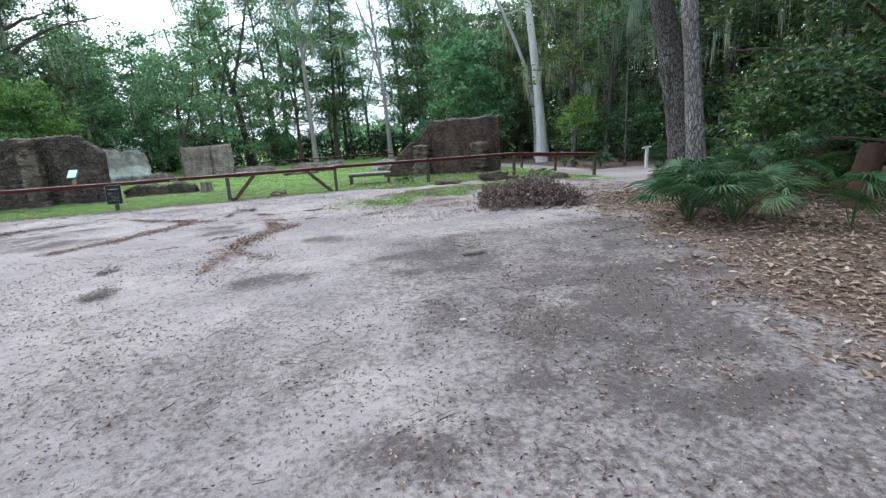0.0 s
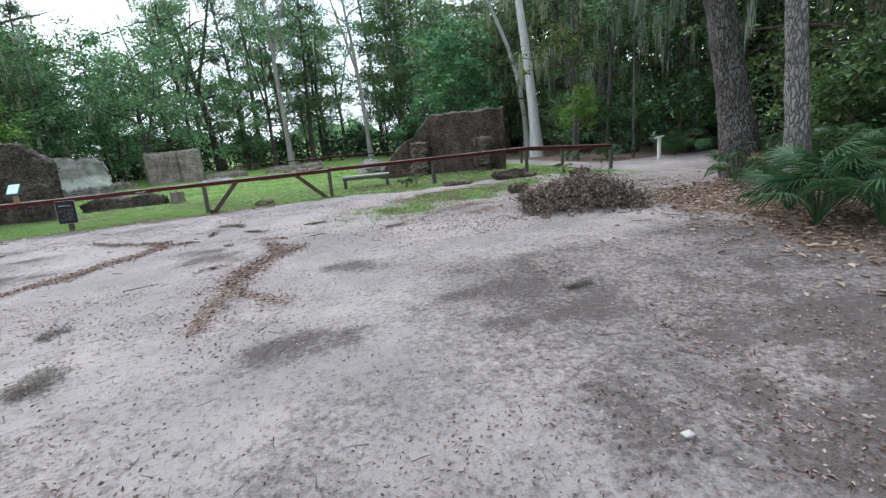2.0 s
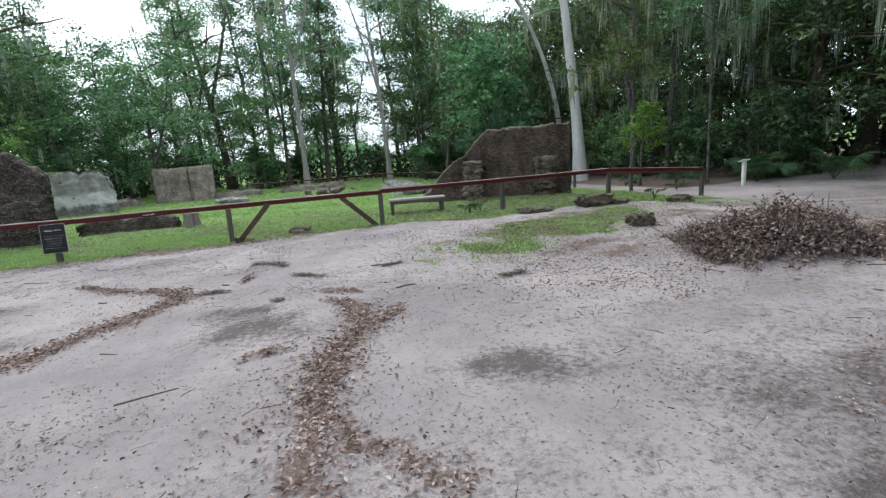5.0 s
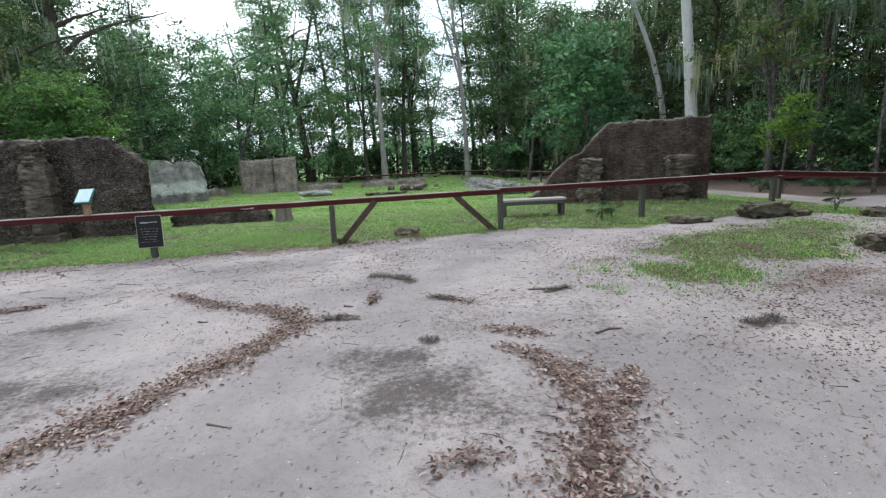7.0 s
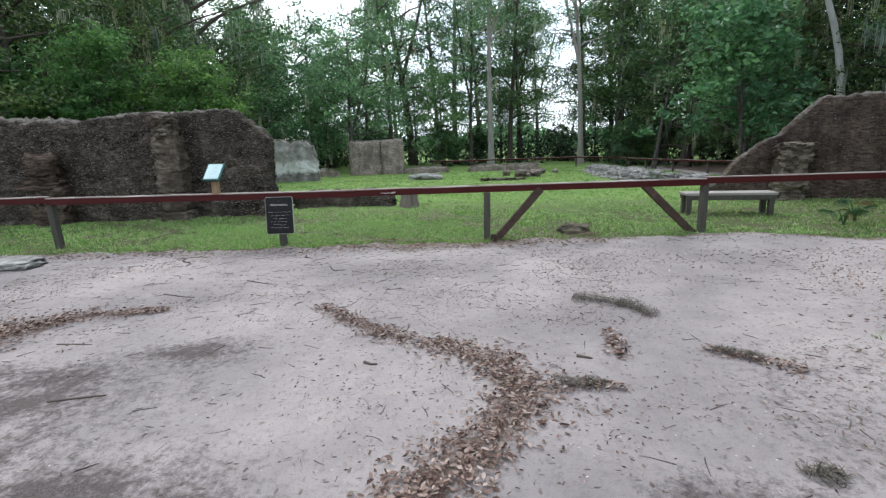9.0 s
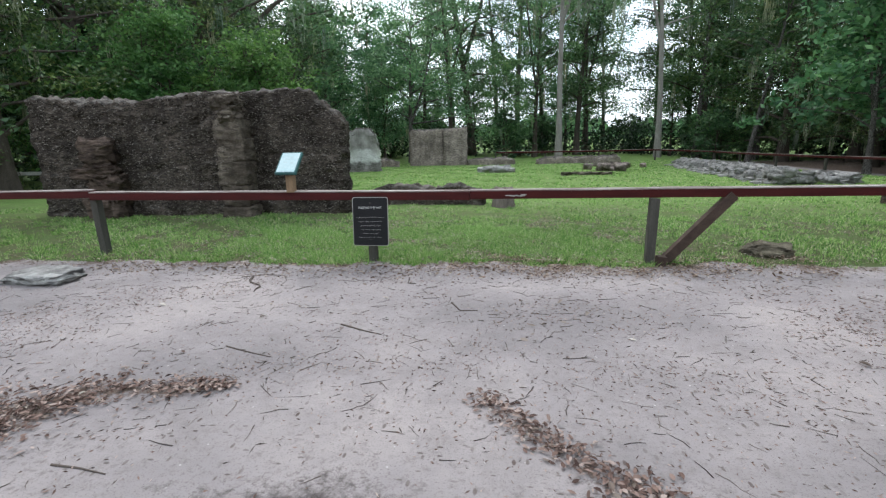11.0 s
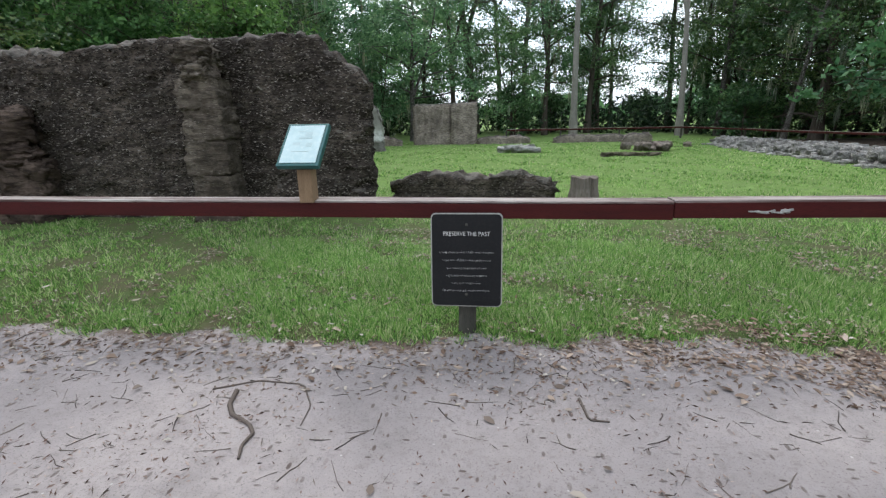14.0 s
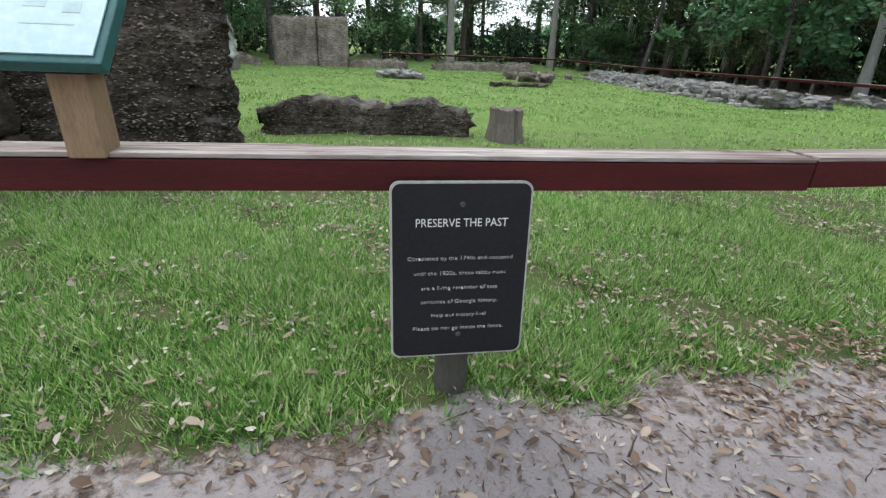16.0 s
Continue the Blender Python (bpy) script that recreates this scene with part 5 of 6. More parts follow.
# ---- woods: a few grown trees, repeated with other turns and sizes ----
kinds = {
    "tall": gtree("pine_tree", -31, 74, 23, 0.3, "tall slender woodland tree with a thin high crown", 31, "bark_dark", "leaf_dark", 0.2, 4.8, 22, 5, 105, 0.27, 1.2, (0.9, 0), 0.9, 0, 26, 2.0, group="trees of the far wood"),
    "open": gtree("pine_tree", 26, 70, 21, 0.28, "tall woodland tree with open feathery branches", 32, "bark_dark", "leaf_mid", 0.2, 5.4, 21, 5, 100, 0.26, 1.15, (-1.2, 0), 1.0, 0.35, 26, 2.0, group="trees of the far wood"),
    "low": gtree("wood_tree", -22, 56, 11, 0.16, "leafy middle-sized tree at the back of the lawn", 37, "bark_dark", "leaf_mid", 0.14, 3.8, 20, 5, 95, 0.24, 0.95, (0.4, 0), 0.7, 0.3, 14, 1.3, group="middle-sized trees behind the lawn"),
    "oak": gtree("oak_tree", 24, 30, 15, 0.42, "dark dense oak hung with grey moss", 33, "bark_dark", "leaf_dark", 0.14, 6.8, 24, 6, 75, 0.25, 1.0, (0.5, 0), 0.8, 0, 70, 1.7, group="oaks of the near wood"),
    "oak2": gtree("oak_tree", 28, 18, 14, 0.36, "dense green oak with low branches", 34, "bark_dark", "leaf_wood", 0.1, 6.2, 25, 6, 72, 0.24, 0.95, (-0.5, 0), 0.8, 0, 45, 1.8, group="oaks of the near wood"),
    "shrub": gtree("shrub", 16, 24, 2.6, 0.05, "dark green understorey shrub", 35, "bark_dark", "leaf_dark", 0.05, 1.5, 11, 4, 34, 0.2, 0.42, rise=0.7, group="shrubs under the trees", category="bush"),
    "shrub2": gtree("shrub", 20, 22, 3.2, 0.05, "green understorey shrub with loose twigs", 36, "bark_dark", "leaf_mid", 0.05, 1.7, 11, 4, 34, 0.21, 0.46, rise=0.8, group="shrubs under the trees", category="bush"),
}
rt = random.Random(11)


def plant(kind, x, y, sc):
    copy_thing(kinds[kind], at_scale(x, y, rt.uniform(0, 360), sc))


for x, y, s in [(-12, 72, 0.95), (-1.5, 66, 0.95), (1.2, 58, 0.85), (3.5, 68, 1.0), (12.8, 63, 0.95), (10.8, 67, 1.0), (11.5, 56, 0.9), (-6.5, 70, 1.0), (-34, 58, 1.1), (-38, 64, 1.05), (-29, 54, 0.85), (-25.5, 47, 0.75)]:
    plant("tall", x, y, s)
for x, y, s in [(-10.5, 57, 0.85), (2.5, 61, 0.8), (14.5, 60, 1.0), (6.5, 74, 0.9), (-40, 70, 1.1), (18, 66, 1.0), (-2.8, 55, 0.72), (-14, 62, 0.8)]:
    plant("open", x, y, s)
for x, y, s in [(-25, 60, 1.3), (-18.5, 57, 1.2), (-16, 66, 1.1), (-21, 68, 1.1), (-9, 66, 0.9), (0.8, 64, 0.9), (9.9, 59, 0.8), (13.2, 57, 1.0), (-27, 66, 1.15), (-15.5, 51, 0.75), (-20, 50, 1.1), (-23, 54, 1.15), (-5.5, 55, 0.8)]:
    plant("low", x, y, s)
# oaks at negative y are unseen, added behind the start to enclose and shade it
for x, y, s in [(-27, 48, 0.95), (-21.5, 43, 1.1), (-32, 44, 1.1), (-27, 34, 1.0), (-24.5, 24, 0.9), (-29, 14, 1.1), (-35, 26, 1.1), (27, 40, 1.1), (21, 34, 0.9),
                (25, 22, 1.0), (20, 15, 0.9), (27, 9, 1.1), (18, 6, 0.9), (14.5, 1.5, 0.9), (22, -4, 1.1), (32, 30, 1.1), (13, -7, 1.0), (-8, -19, 1.1), (5, -13, 1.0), (-20, -14, 1.1), (-34, 0, 1.1), (11.5, 5.0, 0.62), (-21, 36, 0.8), (-3, -11, 1.0)]:
    plant("oak", x, y, s)
# here too the negative-y oaks are unseen additions that shade the start
for x, y, s in [(-23, 30, 0.85), (-30, 28, 1.0), (-40, 40, 1.2), (15.5, 41.5, 0.75), (18, 47, 0.95), (20, 42, 1.0), (23, 51, 1.15), (17.5, 55, 0.95), (22, 26.5, 0.85), (20, 21, 0.8), (16.5, 13, 0.8), (14.5, 8.5, 0.75), (12.5, 3.5, 0.6), (30, 24, 1.1), (24, 14, 1.0), (18, 34, 0.75), (30, 50, 1.2), (36, 38, 1.2), (-18.5, 40.5, 0.6), (10.8, 1.0, 0.55), (20, -12, 1.1), (-14, -24, 1.1), (14.3, 48.5, 0.95), (14.5, 54, 0.8), (16.8, 40, 0.7), (-20.5, 24, 0.62), (9.5, -4, 0.8), (-19.5, 33, 0.7)]:
    plant("oak2", x, y, s)
for k in range(46):
    t = rt.random()
    if k < 20:
        x, y = 16.5 + 5 * rt.random(), 19.5 + 20 * t
    elif k < 34:
        x, y = 9.6 + 6 * rt.random(), 1.0 + 10 * t
    else:
        x, y = -27 + 6 * rt.random(), 18 + 24 * t
    plant(rt.choice(["shrub", "shrub2"]), x, y, rt.uniform(0.6, 1.2))
for k in range(14):
    plant(rt.choice(["shrub", "shrub2"]), rt.uniform(10.5, 20), rt.uniform(47.5, 58), rt.uniform(0.9, 1.5))
for k in range(26):
    plant(rt.choice(["shrub", "shrub", "shrub2"]), rt.uniform(-36, 24), rt.uniform(54, 70), rt.uniform(0.7, 1.4))

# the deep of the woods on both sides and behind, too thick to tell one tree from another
# leaf filler that closes sky gaps; the woods' shade is in its colour
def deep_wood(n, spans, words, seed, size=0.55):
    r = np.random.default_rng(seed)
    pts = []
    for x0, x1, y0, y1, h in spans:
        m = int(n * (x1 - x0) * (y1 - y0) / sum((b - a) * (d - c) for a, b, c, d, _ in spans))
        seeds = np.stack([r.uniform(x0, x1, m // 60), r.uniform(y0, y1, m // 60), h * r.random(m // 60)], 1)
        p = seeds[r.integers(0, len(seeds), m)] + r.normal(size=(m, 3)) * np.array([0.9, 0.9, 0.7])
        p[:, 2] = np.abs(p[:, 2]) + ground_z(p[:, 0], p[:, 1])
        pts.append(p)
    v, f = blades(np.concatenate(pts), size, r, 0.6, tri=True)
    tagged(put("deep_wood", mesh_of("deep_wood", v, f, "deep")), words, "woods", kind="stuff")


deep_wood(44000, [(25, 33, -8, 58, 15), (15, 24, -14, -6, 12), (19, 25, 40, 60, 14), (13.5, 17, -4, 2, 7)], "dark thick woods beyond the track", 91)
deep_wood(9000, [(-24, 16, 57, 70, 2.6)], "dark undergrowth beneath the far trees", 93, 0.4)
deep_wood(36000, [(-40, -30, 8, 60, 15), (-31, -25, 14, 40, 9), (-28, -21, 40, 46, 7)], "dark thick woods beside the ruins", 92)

# a far line of woods across the meadow
r2 = np.random.default_rng(77)
n = 14000
ang = r2.uniform(-0.9, 0.9, n)
dist = r2.uniform(250, 330, n)
top = 9 + 4 * np.sin(ang * 23) + 2.5 * np.sin(ang * 61)
c = np.stack([np.sin(ang) * dist, np.cos(ang) * dist, -0.5 + top * r2.random(n) ** 0.8], 1)
v, f = blades(c, 3.4, r2, 0.7, tri=True)
tagged(put("far_woods", mesh_of("far_woods", v, f, "leaf_mid")), "distant line of woods beyond the meadow", "trees", kind="stuff")

# ---- palmettos ----
def fan(r, blades_n, size, m, out, droop):
    """One fan leaf: stalk and split folded blades, added to the list."""
    for i in range(blades_n):
        a = radians(-115 + 230 * i / (blades_n - 1)) + r.uniform(-0.03, 0.03)
        ln = size * (0.72 + 0.28 * math.cos(a * 0.7)) * r.uniform(0.88, 1.08)
        dx, dy = math.sin(a), math.cos(a)
        px, py = dy, -dx
        w = 0.035 * size / 0.6
        pts = []
        for t, ww in ((0.0, 0.15), (0.35, 1.0), (0.7, 0.7), (1.0, 0.05)):
            z = -droop * ln * t ** 2.2
            rr_ = ln * t * (1 - 0.25 * droop * t)
            pts.append([Vector((dx * rr_ + px * w * ww * 0.5, dy * rr_ + py * w * ww * 0.5, z)), Vector((dx * rr_, dy * rr_, z - 0.012)), Vector((dx * rr_ - px * w * ww * 0.5, dy * rr_ - py * w * ww * 0.5, z))])
        o = len(out[0])
        for row in pts:
            out[0].extend([m @ p for p in row])
        for k in range(3):
            for s in range(2):
                out[1].append((o + 3 * k + s, o + 3 * k + s + 1, o + 3 * k + 4 + s, o + 3 * k + 3 + s))


def palmetto(x, y, seed, fans=14, size=0.55, reach=0.9, dry=2, label="bushy green saw palmetto with split fan leaves"):
    r = random.Random(seed)
    root = thing("palmetto", pose(x, y, gz(x, y)), label, "palm shrub", "palmettos at the wood's edge")
    for k in range(fans):
        az = 2 * math.pi * k / fans * 1.618 * 2 + r.uniform(-0.3, 0.3)
        el = r.uniform(0.5, 1.4)
        ln = reach * r.uniform(0.65, 1.15)
        tip = Vector((math.cos(az) * math.cos(el) * ln, math.sin(az) * math.cos(el) * ln, math.sin(el) * ln + 0.05))
        q = np.linspace(0, 1, 5)[:, None]
        arc = np.array(tip)[None] * q + np.array([0, 0, 0.12]) * np.sin(q * 3.1)
        sv, sf = tube(arc, np.linspace(0.012, 0.007, 5), 5)
        out_dir = Vector((tip.x, tip.y, 0)).normalized()
        fwd = (out_dir * 1.0 + Vector((0, 0, r.uniform(-0.2, 1.1)))).normalized()
        side = fwd.cross(Vector((0, 0, 1))).normalized()
        up = side.cross(fwd)
        m = Matrix.Translation(tip) @ Matrix((side, fwd, up)).transposed().to_4x4() @ pose(0, 0, 0, 0, r.uniform(-35, 35), 0)
        out = ([], [])
        fan(r, 22, size * r.uniform(0.8, 1.2), m, out, r.uniform(0.25, 0.7))
        v, f = join_geo([(sv, sf), (np.array(out[0]), np.array(out[1]))])
        put("fan_leaf", mesh_of("fan_leaf", v, f, "palmetto_dry" if k < dry else "palmetto"), root)
    return root


PALMS = [(5.75, 6.6, 18, 0.5, 0.9), (6.15, 6.1, 15, 0.5, 0.85), (6.3, 7.4, 8, 0.4, 0.7), (7.2, 6.9, 6, 0.45, 0.8), (6.95, 4.95, 5, 0.55, 0.7), (8.6, 7.4, 8, 0.5, 1.1),
         (8.25, 10.1, 9, 0.34, 0.55), (9.3, 9.2, 8, 0.4, 0.6), (10.2, 10.4, 12, 0.5, 0.9), (9.6, 8.2, 10, 0.6, 1.2), (15.6, 19.8, 14, 0.6, 0.9), (16.6, 20.4, 12, 0.6, 1.0), (13.2, 21.4, 10, 0.45, 0.7), (17.4, 18.2, 12, 0.6, 1.0), (12.4, 23.6, 9, 0.4, 0.6), (11.4, 8.6, 10, 0.6, 1.6)]
for k, (x, y, nf, sz, rc) in enumerate(PALMS):
    palmetto(x, y, 200 + k, nf, sz, rc, 1)
for k, (x, y) in enumerate([(3.0, 17.5), (2.6, 17.2), (8.0, 16.6), (11.9, 20.0)]):
    palmetto(x, y, 260 + k, 4, 0.2, 0.3, 1, "small young palmetto sprouting by the fence")

# a leaning brown palm trunk behind the palmettos
pt = thing("palm_trunk", pose(8.6, 6.1, gz(8.6, 6.1)), "leaning red-brown fibrous palm trunk", "tree")
s = np.linspace(0, 1, 14)
v, f = tube(np.stack([0.5 * s, 0.2 * s, 1.1 * s - 0.1], 1), 0.23 * (1 + 0.05 * np.sin(s * 40)) * (1 - 0.2 * s), 14)
put("trunk", mesh_of("trunk", v, f, "bark_brown", True), pt)

# ---- heap of dry brush ----
rb = np.random.default_rng(41)
brush = thing("brush_pile", pose(4.4, 10.05, gz(4.4, 10.05), 0, 0, -24), "heap of dry brown brush and dead branches on the sand", "brush pile")


def heap_top(px, py):
    """Height of the heap: a broad uneven mound with ragged ends."""
    return (0.52 + 0.1 * np.sin(px * 5.0 + 1.0) + 0.06 * np.sin(px * 11 + py * 7)) * np.exp(-np.abs(px / 0.98) ** 3.2 - np.abs(py / 0.62) ** 2.6)


geo, ends = [], []
for k in range(1500):
    px, py = rb.uniform(-1.05, 1.05), rb.normal() * 0.34
    top = float(heap_top(px, py))
    p0 = np.array([px, py, top * rb.uniform(0.1, 0.95)])
    d = unit(1, rb, 0.8)[0]
    d[2] = abs(d[2]) * 0.8
    ln = rb.uniform(0.1, 0.34) if k % 12 else rb.uniform(0.3, 0.6)
    q = np.linspace(0, 1, 4)[:, None]
    tw = p0 + d * ln * q + np.cumsum(rb.normal(size=(4, 3)) * 0.018, axis=0)
    geo.append(tube(tw, np.linspace(0.007 if k % 12 else 0.012, 0.0025, 4), 3))
    ends += [tw[3], tw[2], (tw[1] + tw[2]) / 2, tw[1]] if k % 12 else []
v, f = join_geo(geo)
v[:, 2] = np.maximum(v[:, 2], 0.0)
tagged(put("branch_tangle", mesh_of("branch_tangle", v, f, "twig"), brush), kind="stuff")
c = np.repeat(np.array(ends), 3, 0) + rb.normal(size=(len(ends) * 3, 3)) * 0.04
c[:, 2] = np.maximum(c[:, 2], 0.03)
v, f = blades(c, 0.055, rb, 0.5)
tagged(put("dead_leaves", mesh_of("dead_leaves", v, f, "brush"), brush), kind="stuff")


# ---- scattered stuff: grass, dead leaves, twigs ----
def on_ground(x, y, lift):
    return np.stack([x, y, ground_z(x, y) + lift + 0.012 * drift_field(x, y)], 1)


def grass_tufts(n, per, x0, x1, y0, y1, hmin, hmax, width, seed, spread=0.03):
    """Grass in small tufts: slim bent blades that lean out from a common root."""
    r = np.random.default_rng(seed)
    x, y = r.uniform(x0, x1, n), r.uniform(y0, y1, n)
    patch = turf(x, y)
    keep = r.random(n) < grass_field(x, y) * np.clip(0.12 + 1.1 * patch, 0, 1)
    keep &= ~((np.abs(y - (19.95 + 0.086 * (x + 14.85)) - 0.25) < 0.3) & (x < -8.2))
    x, y, patch = x[keep], y[keep], patch[keep]
    h = r.uniform(hmin, hmax, len(x)) * np.clip(0.55 + 0.6 * patch, 0.4, 1.3)
    x, y, h = np.repeat(x, per), np.repeat(y, per), np.repeat(h, per)
    n = len(x)
    b = r.uniform(0, 2 * np.pi, n)
    off = spread * np.sqrt(r.random(n))
    p = on_ground(x + np.cos(b) * off, y + np.sin(b) * off, -0.012)
    h = h * r.uniform(0.5, 1.25, n)
    a = b + np.pi / 2 + r.normal(size=n) * 0.5
    w = np.stack([np.cos(a), np.sin(a), 0 * a], 1) * (width * r.uniform(0.6, 1.4, n))[:, None]
    ln = np.stack([np.cos(b), np.sin(b), 0 * b], 1) * (h * r.uniform(0.25, 1.0, n))[:, None]
    v = np.stack([p - w, p + w, p + ln + np.array([0, 0, 1.0]) * (h * 0.95)[:, None]], 1).reshape(-1, 3)
    return v, np.arange(3 * n).reshape(-1, 3)


v, f = join_geo([grass_tufts(36000, 13, -9.2, -3.2, 16.4, 18.9, 0.025, 0.085, 0.005, 1), grass_tufts(14000, 9, -14.0, 1.0, 16.4, 20.0, 0.03, 0.08, 0.0055, 5), grass_tufts(28000, 8, -17.0, 10.0, 16.4, 25.0, 0.03, 0.08, 0.006, 2, 0.05),
                 grass_tufts(32000, 6, -18.0, 10.0, 24.0, 46.0, 0.03, 0.07, 0.016, 3, 0.14), grass_tufts(30000, 8, -0.6, 10.5, 11.0, 17.2, 0.02, 0.07, 0.006, 4, 0.05)])
tagged(put("grass", mesh_of("grass", v, f, "grass")), "short green lawn grass with thin patches", "grass", kind="stuff")


def fallen(n, x0, x1, y0, y1, size, seed, weight, material, name, words, slim=0.34, shaped=False):
    r = np.random.default_rng(seed)
    x, y = r.uniform(x0, x1, n), r.uniform(y0, y1, n)
    keep = r.random(n) < weight(x, y)
    x, y = x[keep], y[keep]
    c = on_ground(x, y, 0.008 + 0.03 * (grass_field(x, y) > 0.5)) + np.stack([0 * x, 0 * x, r.random(len(x)) * 0.02 * np.clip(drift_field(x, y) + litter_field(x, y), 0, 1)], 1)
    if shaped:
        v, f = leaf_shapes(c, size, r, slim * 1.15, 0.1)
        q = v
    else:
        v, f = blades(c, size, r, slim, 0.16)
        q = v.reshape(-1, 4, 3)
    low = q[:, :, 2].min(1) - (c[:, 2] - 0.007)
    q[:, :, 2] -= np.minimum(low, 0)[:, None]
    tagged(put(name, mesh_of(name, v, f, material)), words, "leaf litter", kind="stuff")


fallen(300000, -10, 2, 6.5, 16, 0.038, 21, lambda x, y: np.clip(drift_field(x, y) ** 1.8 * 1.15, 0, 1) * (0.35 + 0.65 * smooth01(7.6, 9.2, y)), "litter", "leaf_drift", "drifts of dead brown leaves on the sand", 0.36, True)
fallen(40000, 3.0, 13.0, -2.0, 13.5, 0.085, 22, lambda x, y: litter_field(x, y) * 0.95 + 0.02, "litter_warm", "leaf_litter", "brown leaf litter under the trees", 0.36, True)
fallen(34000, -13, 9, -1.0, 16.8, 0.024, 23, lambda x, y: np.clip(1.2 * patches(x, y, 0.4), 0.04, 1), "litter", "scattered_leaves", "dead leaves and chips scattered over the sand")
fallen(14000, -13, 6, 15.2, 17.6, 0.034, 24, lambda x, y: np.exp(-((y - 16.55 - 0.03 * x) / 0.35) ** 2), "litter_pale", "edge_leaves", "dead leaves along the lawn edge", 0.36, True)
fallen(40000, -12, 8, 16.8, 22, 0.032, 25, lambda x, y: 0.12 + 0.6 * patches(x * 2, y * 2.6, 0.2), "litter_pale", "lawn_leaves", "pale dead leaves lying in the lawn", 0.4, True)
fallen(9000, -1, 7, 9.5, 15.5, 0.04, 26, lambda x, y: np.clip(0.2 + 0.5 * wobble(x, y, 1.0), 0, 1), "litter", "scattered_leaves", "dead leaves and chips around the grassy hump")
fallen(9000, -4.5, 0.5, 0.8, 8.0, 0.03, 27, lambda x, y: smooth01(0.2, -2.2, x) * np.clip(0.4 + 0.6 * wobble(x * 2, y * 2, 1.1), 0, 1), "litter_pale", "shell_grit", "pale leaf and shell grit over the sand", 0.5)


def twigs(n, x0, x1, y0, y1, l0, l1, rad, seed, name, words):
    r = np.random.default_rng(seed)
    geo = []
    for k in range(n):
        x, y = r.uniform(x0, x1), r.uniform(y0, y1)
        a, ln = r.uniform(0, 2 * np.pi), r.uniform(l0, l1)
        q = np.linspace(0, 1, 4)
        px = x + np.cos(a) * ln * q + np.cumsum(r.normal(size=4)) * ln * 0.05
        py = y + np.sin(a) * ln * q + np.cumsum(r.normal(size=4)) * ln * 0.05
        rr_ = rad * r.uniform(0.5, 1.3)
        geo.append(tube(on_ground(px, py, rr_ * 0.6), rr_ * np.linspace(1, 0.4, 4), 4))
    v, f = join_geo(geo)
    tagged(put(name, mesh_of(name, v, f, "twig")), words, "twigs", kind="stuff")


twigs(1500, -11, 6, 1.0, 16.6, 0.04, 0.16, 0.0032, 31, "twigs", "thin dark twigs scattered on the sand")
twigs(500, -10, -2, 13.2, 16.7, 0.05, 0.18, 0.003, 32, "twigs", "thin dark twigs near the fence")
twigs(160, 4.2, 10, 3, 11, 0.1, 0.5, 0.007, 33, "twigs", "dead sticks among the leaf litter")


def stick(pts, rad, words="dry bent stick lying on the sand"):
    p = np.array(pts, float)
    q = np.linspace(0, len(p) - 1, 4 * len(p))
    x = np.interp(q, np.arange(len(p)), p[:, 0])
    y = np.interp(q, np.arange(len(p)), p[:, 1])
    v, f = tube(on_ground(x, y, rad * 0.5), rad * np.linspace(1, 0.45, len(q)), 6)
    tagged(put("stick", mesh_of("stick", v, f, "twig", True)), words, "stick", "sticks on the sand")


stick([(-6.24, 14.61), (-6.0, 14.5), (-5.86, 14.45)], 0.008)
stick([(-7.71, 15.84), (-7.68, 15.72), (-7.62, 15.64), (-7.5, 15.58), (-7.45, 15.52), (-7.46, 15.44), (-7.43, 15.36)], 0.014)
stick([(-7.85, 15.85), (-7.65, 15.95), (-7.38, 15.93), (-7.27, 15.75), (-7.26, 15.6)], 0.006)
stick([(-6.95, 14.12), (-6.75, 14.06), (-6.54, 14.0)], 0.007)
stick([(-5.4, 15.2), (-5.3, 15.0), (-5.15, 15.02)], 0.008)
stick([(-3.6, 10.2), (-3.45, 10.12)], 0.008)
stick([(-6.3, 11.9), (-5.95, 11.95)], 0.009)
stick([(-0.75, 12.42), (-0.3, 12.34)], 0.014)
stick([(-3.1, 9.0), (-2.7, 9.1)], 0.008)
chip = part("white_chip", lump(0.06, 0.045, 0.02, 3, 0.2, 2), "sign_edge", None)
chip.matrix_world = pose(1.02, 3.86, gz(1.02, 3.86))
tagged(chip, "small white chip lying on the sand", "chip")
fallen(16000, -2.5, 5.0, 0.6, 4.5, 0.03, 28, lambda x, y: np.clip(0.4 + 0.5 * wobble(x * 2, y * 2, 1.4, 1.0), 0, 1) * smooth01(-1.5, 0.5, x), "litter", "leaf_chips", "dark leaf chips trodden into the sand", 0.4)
fallen(5000, -2.5, 5.0, 0.6, 4.5, 0.022, 29, lambda x, y: 0.3 + 0.4 * wobble(x, y, 1.4, 2.0), "litter_pale", "shell_grit", "pale shell grit in the sand", 0.7)
fallen(28000, -10.5, -1.5, 13.0, 16.8, 0.024, 30, lambda x, y: np.clip(patches(x * 1.3, y * 1.3, 1.0) * 0.9, 0.06, 1), "litter", "leaf_chips", "thin leaf chips scattered before the fence", 0.3)
fallen(16000, -3, 7, 10.0, 16, 0.03, 31, lambda x, y: np.clip(1.2 * patches(x * 1.2, y * 1.2, 3.0), 0.05, 1), "litter", "leaf_chips", "leaf chips scattered by the grassy hump", 0.3)
fallen(40000, -10, 2, 6.5, 16, 0.04, 36, lambda x, y: drift_field(x, y) ** 2 * 0.4, "litter_pale", "leaf_drift", "pale dead leaves lying on the drifts", 0.36, True)
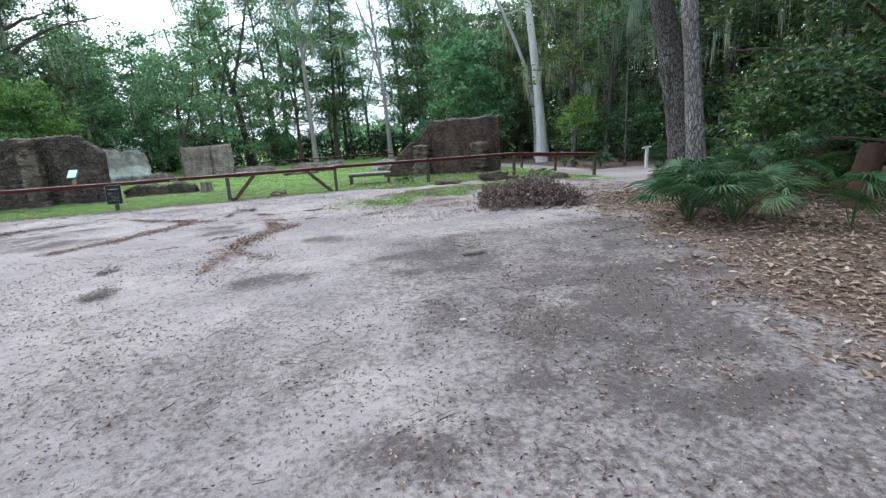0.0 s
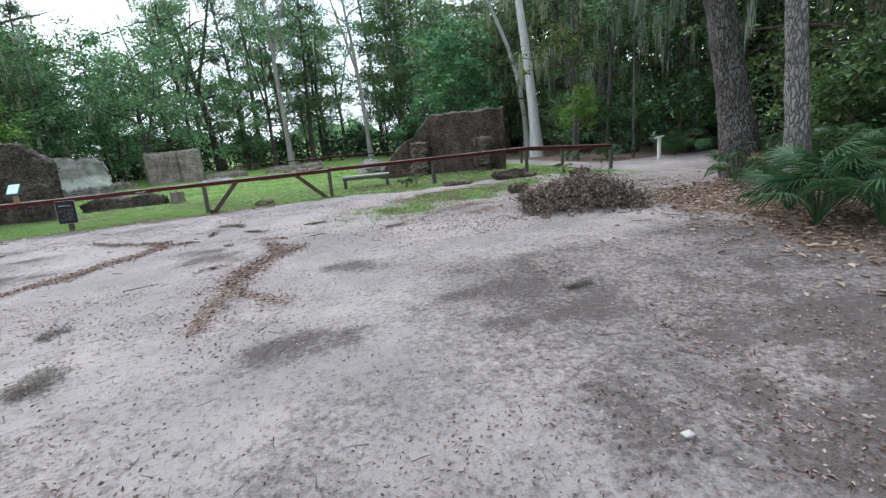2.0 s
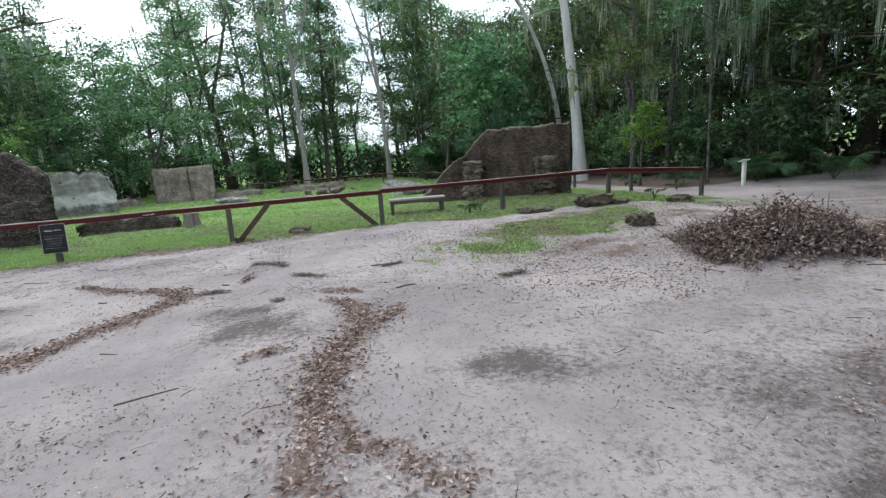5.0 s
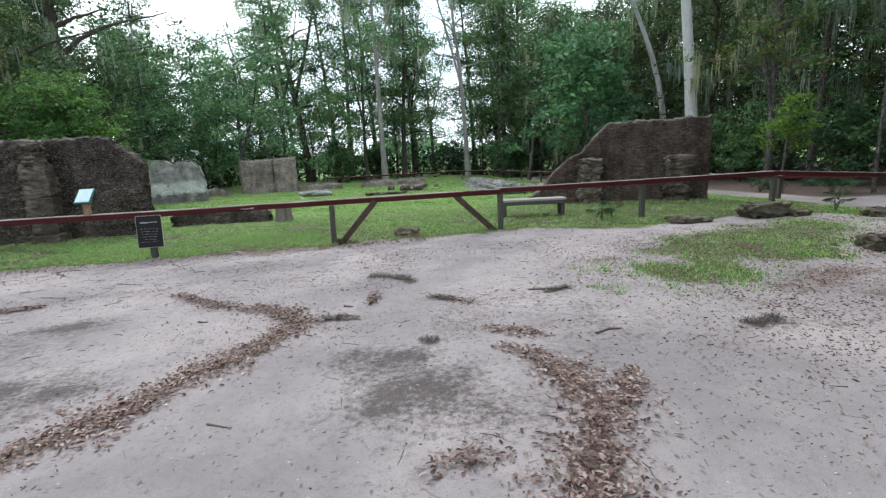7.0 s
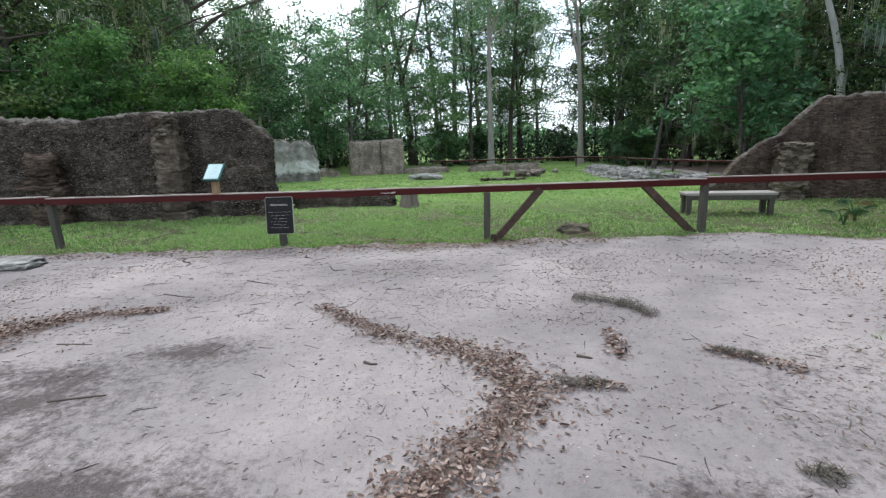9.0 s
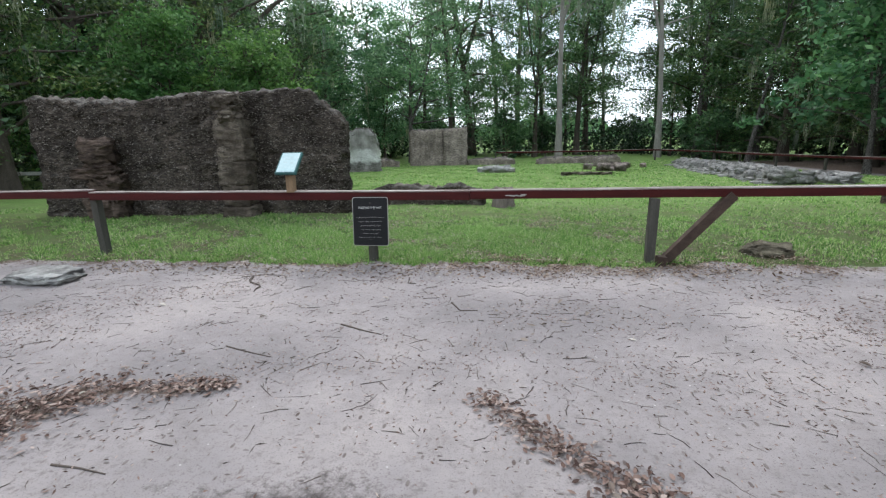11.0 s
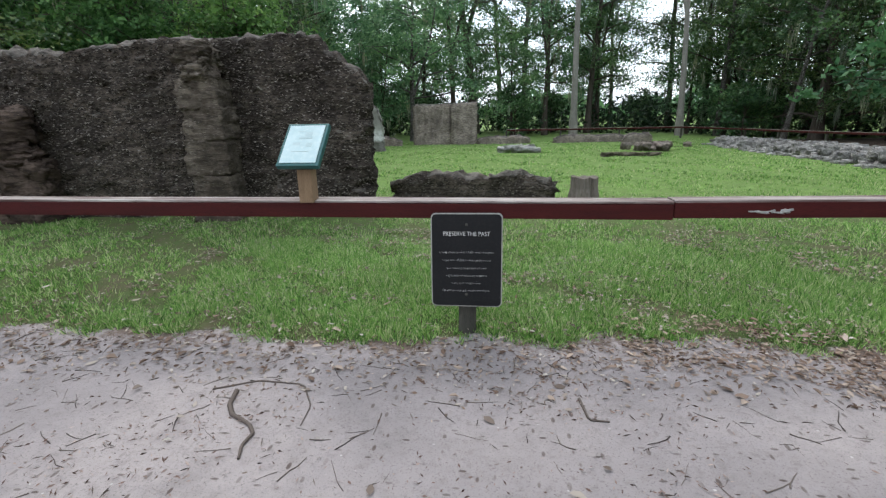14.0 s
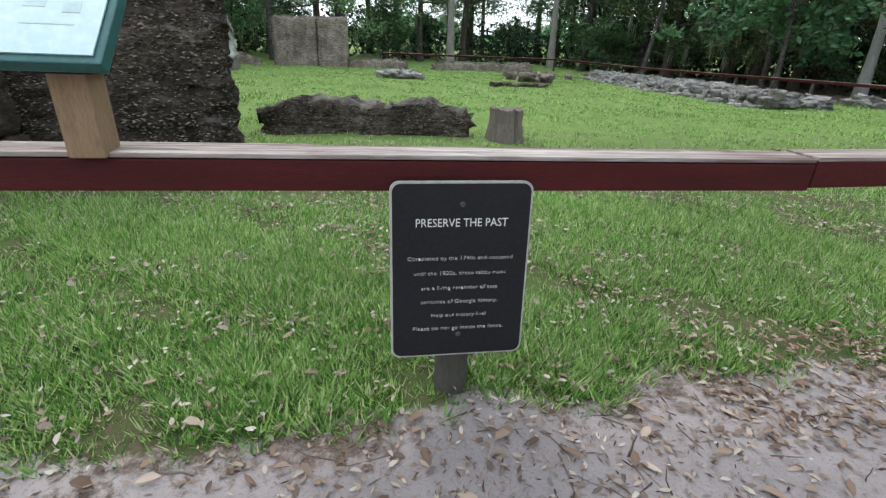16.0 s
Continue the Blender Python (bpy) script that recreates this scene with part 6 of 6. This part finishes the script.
fallen(900, -10.5, -2, 15.9, 17.2, 0.055, 37, lambda x, y: np.exp(-((y - 16.5 - 0.03 * x) / 0.3) ** 2) * 0.8, "litter_warm", "edge_leaves", "large copper-brown leaves along the lawn edge", 0.4, True)
fallen(420, -10.5, 2, 14.0, 19.0, 0.06, 38, lambda x, y: 0.35 + 0 * x, "litter_pale", "large_leaves", "large bleached leaves lying about", 0.42, True)
fallen(4500, -10.0, -2.5, 15.7, 17.0, 0.032, 39, lambda x, y: np.exp(-((y - 16.5 - 0.03 * x) / 0.25) ** 2), "litter_warm", "edge_leaves", "crumbled brown leaves along the lawn edge", 0.4)
fallen(60000, -0.5, 9.0, 9.0, 15.6, 0.03, 41, lambda x, y: np.clip(0.18 + 0.9 * patches(x * 1.4, y * 1.6, 1.5), 0, 1) * smooth01(-0.5, 1.5, x), "litter", "leaf_chips", "brown leaf chips round the grassy hump", 0.35)
fallen(8000, -11, 7, 1.0, 16.6, 0.045, 42, lambda x, y: np.clip(patches(x, y, 2.2), 0.06, 1), "twig", "bark_slivers", "thin dark bark slivers on the sand", 0.13)
fallen(2600, -10.5, -2.0, 13.0, 16.6, 0.05, 43, lambda x, y: 0.15 + 0.8 * patches(x * 1.3, y * 1.3, 0.9), "twig", "bark_slivers", "thin dark bark slivers before the fence", 0.12)


def moss_clump(x, y, length, width, turn, seed):
    """A fallen tuft of grey moss: thin curled threads lying in a low heap."""
    r = np.random.default_rng(seed)
    n = int(700 * length)
    u, w = r.uniform(-0.5, 0.5, n) * length, r.normal(size=n) * width * 0.35
    a = radians(turn)
    px, py = x + np.cos(a) * u - np.sin(a) * w, y + np.sin(a) * u + np.cos(a) * w
    c = on_ground(px, py, 0.004) + np.stack([0 * px, 0 * px, r.random(n) * 0.03 * np.exp(-(w / width) ** 2)], 1)
    d = unit(n, r, 0.35) * r.uniform(0.05, 0.12, n)[:, None]
    side = np.cross(d, np.array([0, 0, 1.0]))
    side *= 0.0035 / (np.linalg.norm(side, axis=1)[:, None] + 1e-9)
    bow = unit(n, r, 0.5) * 0.02
    v = np.stack([c - d / 2, c + side + bow, c + d / 2, c - side + bow], 1)
    v[:, :, 2] = np.maximum(v[:, :, 2], (c[:, 2] - 0.002)[:, None])
    tagged(put("moss_clump", mesh_of("moss_clump", v, np.arange(4 * n).reshape(-1, 4), "fallen_moss")), "tuft of fallen grey-brown moss on the sand", "moss", "fallen moss tufts", "stuff")


for k, (x, y, ln, w, a) in enumerate([(-2.36, 13.63, 0.5, 0.16, -28), (-2.12, 13.38, 0.4, 0.14, -62), (-2.93, 12.01, 0.28, 0.1, 0), (-1.75, 12.45, 0.3, 0.1, -35), (-2.95, 6.39, 0.5, 0.3, 70), (0.9, 10.85, 0.4, 0.15, 10),
                                      (-2.07, 11.19, 0.16, 0.1, 0), (1.84, 6.14, 0.35, 0.12, 5), (-3.3, 7.6, 0.3, 0.2, 40), (-0.45, 12.33, 0.35, 0.08, 12)]):
    moss_clump(x, y, ln, w, a, 400 + k)
fallen(30000, -7, 3, 1.0, 9.5, 0.022, 51, lambda x, y: np.clip(patches(x * 1.2, y * 1.2, 0.7), 0.04, 1), "litter", "leaf_chips", "dark leaf chips trodden into the sand", 0.4)
fallen(16000, -6, 0.0, 1.0, 9.0, 0.028, 52, lambda x, y: smooth01(-0.8, -3.0, x) * np.clip(1.2 * patches(x, y, 1.9), 0.15, 1), "litter", "scattered_leaves", "grey-brown leaves scattered over the sand", 0.34, True)
fallen(30000, -10, 3, 8.5, 15.5, 0.02, 53, lambda x, y: np.clip(patches(x * 1.2, y * 1.2, 2.7), 0.04, 1), "litter", "leaf_chips", "fine leaf chips spread over the sand", 0.35)
fallen(16000, -9.5, -3.0, 16.7, 19.4, 0.026, 54, lambda x, y: 0.1 + 0.7 * patches(x * 2, y * 2.6, 0.2) * (1 - 0.6 * turf(x, y)), "litter_pale", "lawn_leaves", "pale shredded leaves in the thin spots of the lawn", 0.4, True)
fallen(3000, -9.5, -3.0, 16.7, 19.4, 0.045, 55, lambda x, y: 0.8 * patches(x * 2, y * 2.6, 0.2), "litter_warm", "lawn_leaves", "brown leaves in the thin spots of the lawn", 0.4, True)
stick([(-4.38, 12.39), (-4.33, 12.36), (-4.28, 12.36)], 0.013)
stick([(-2.87, 12.42), (-2.77, 12.38)], 0.013)
stick([(-7.04, 12.82), (-6.88, 12.81), (-6.71, 12.78)], 0.007)
stick([(-0.65, 10.94), (-0.5, 11.0), (-0.38, 10.98)], 0.014)
stick([(-5.95, 15.93), (-5.93, 15.76), (-5.84, 15.75)], 0.008)
fallen(16000, 1.2, 5.5, 2.0, 7.5, 0.03, 56, lambda x, y: np.clip(0.15 + 0.9 * patches(x * 1.4, y * 1.4, 0.3), 0, 1), "litter", "leaf_chips", "brown leaf chips on the damp sand", 0.4, True)
fallen(9000, -5.6, -1.5, 15.9, 17.0, 0.036, 57, lambda x, y: np.clip(smooth01(-0.7, -0.1, y - lawn_edge(x)) * smooth01(0.35, 0.0, y - lawn_edge(x)) * (0.35 + 0.8 * patches(x * 2, y * 2, 0.6)), 0, 1), "litter_warm", "edge_leaves", "brown shredded leaves heaped along the lawn edge", 0.34, True)
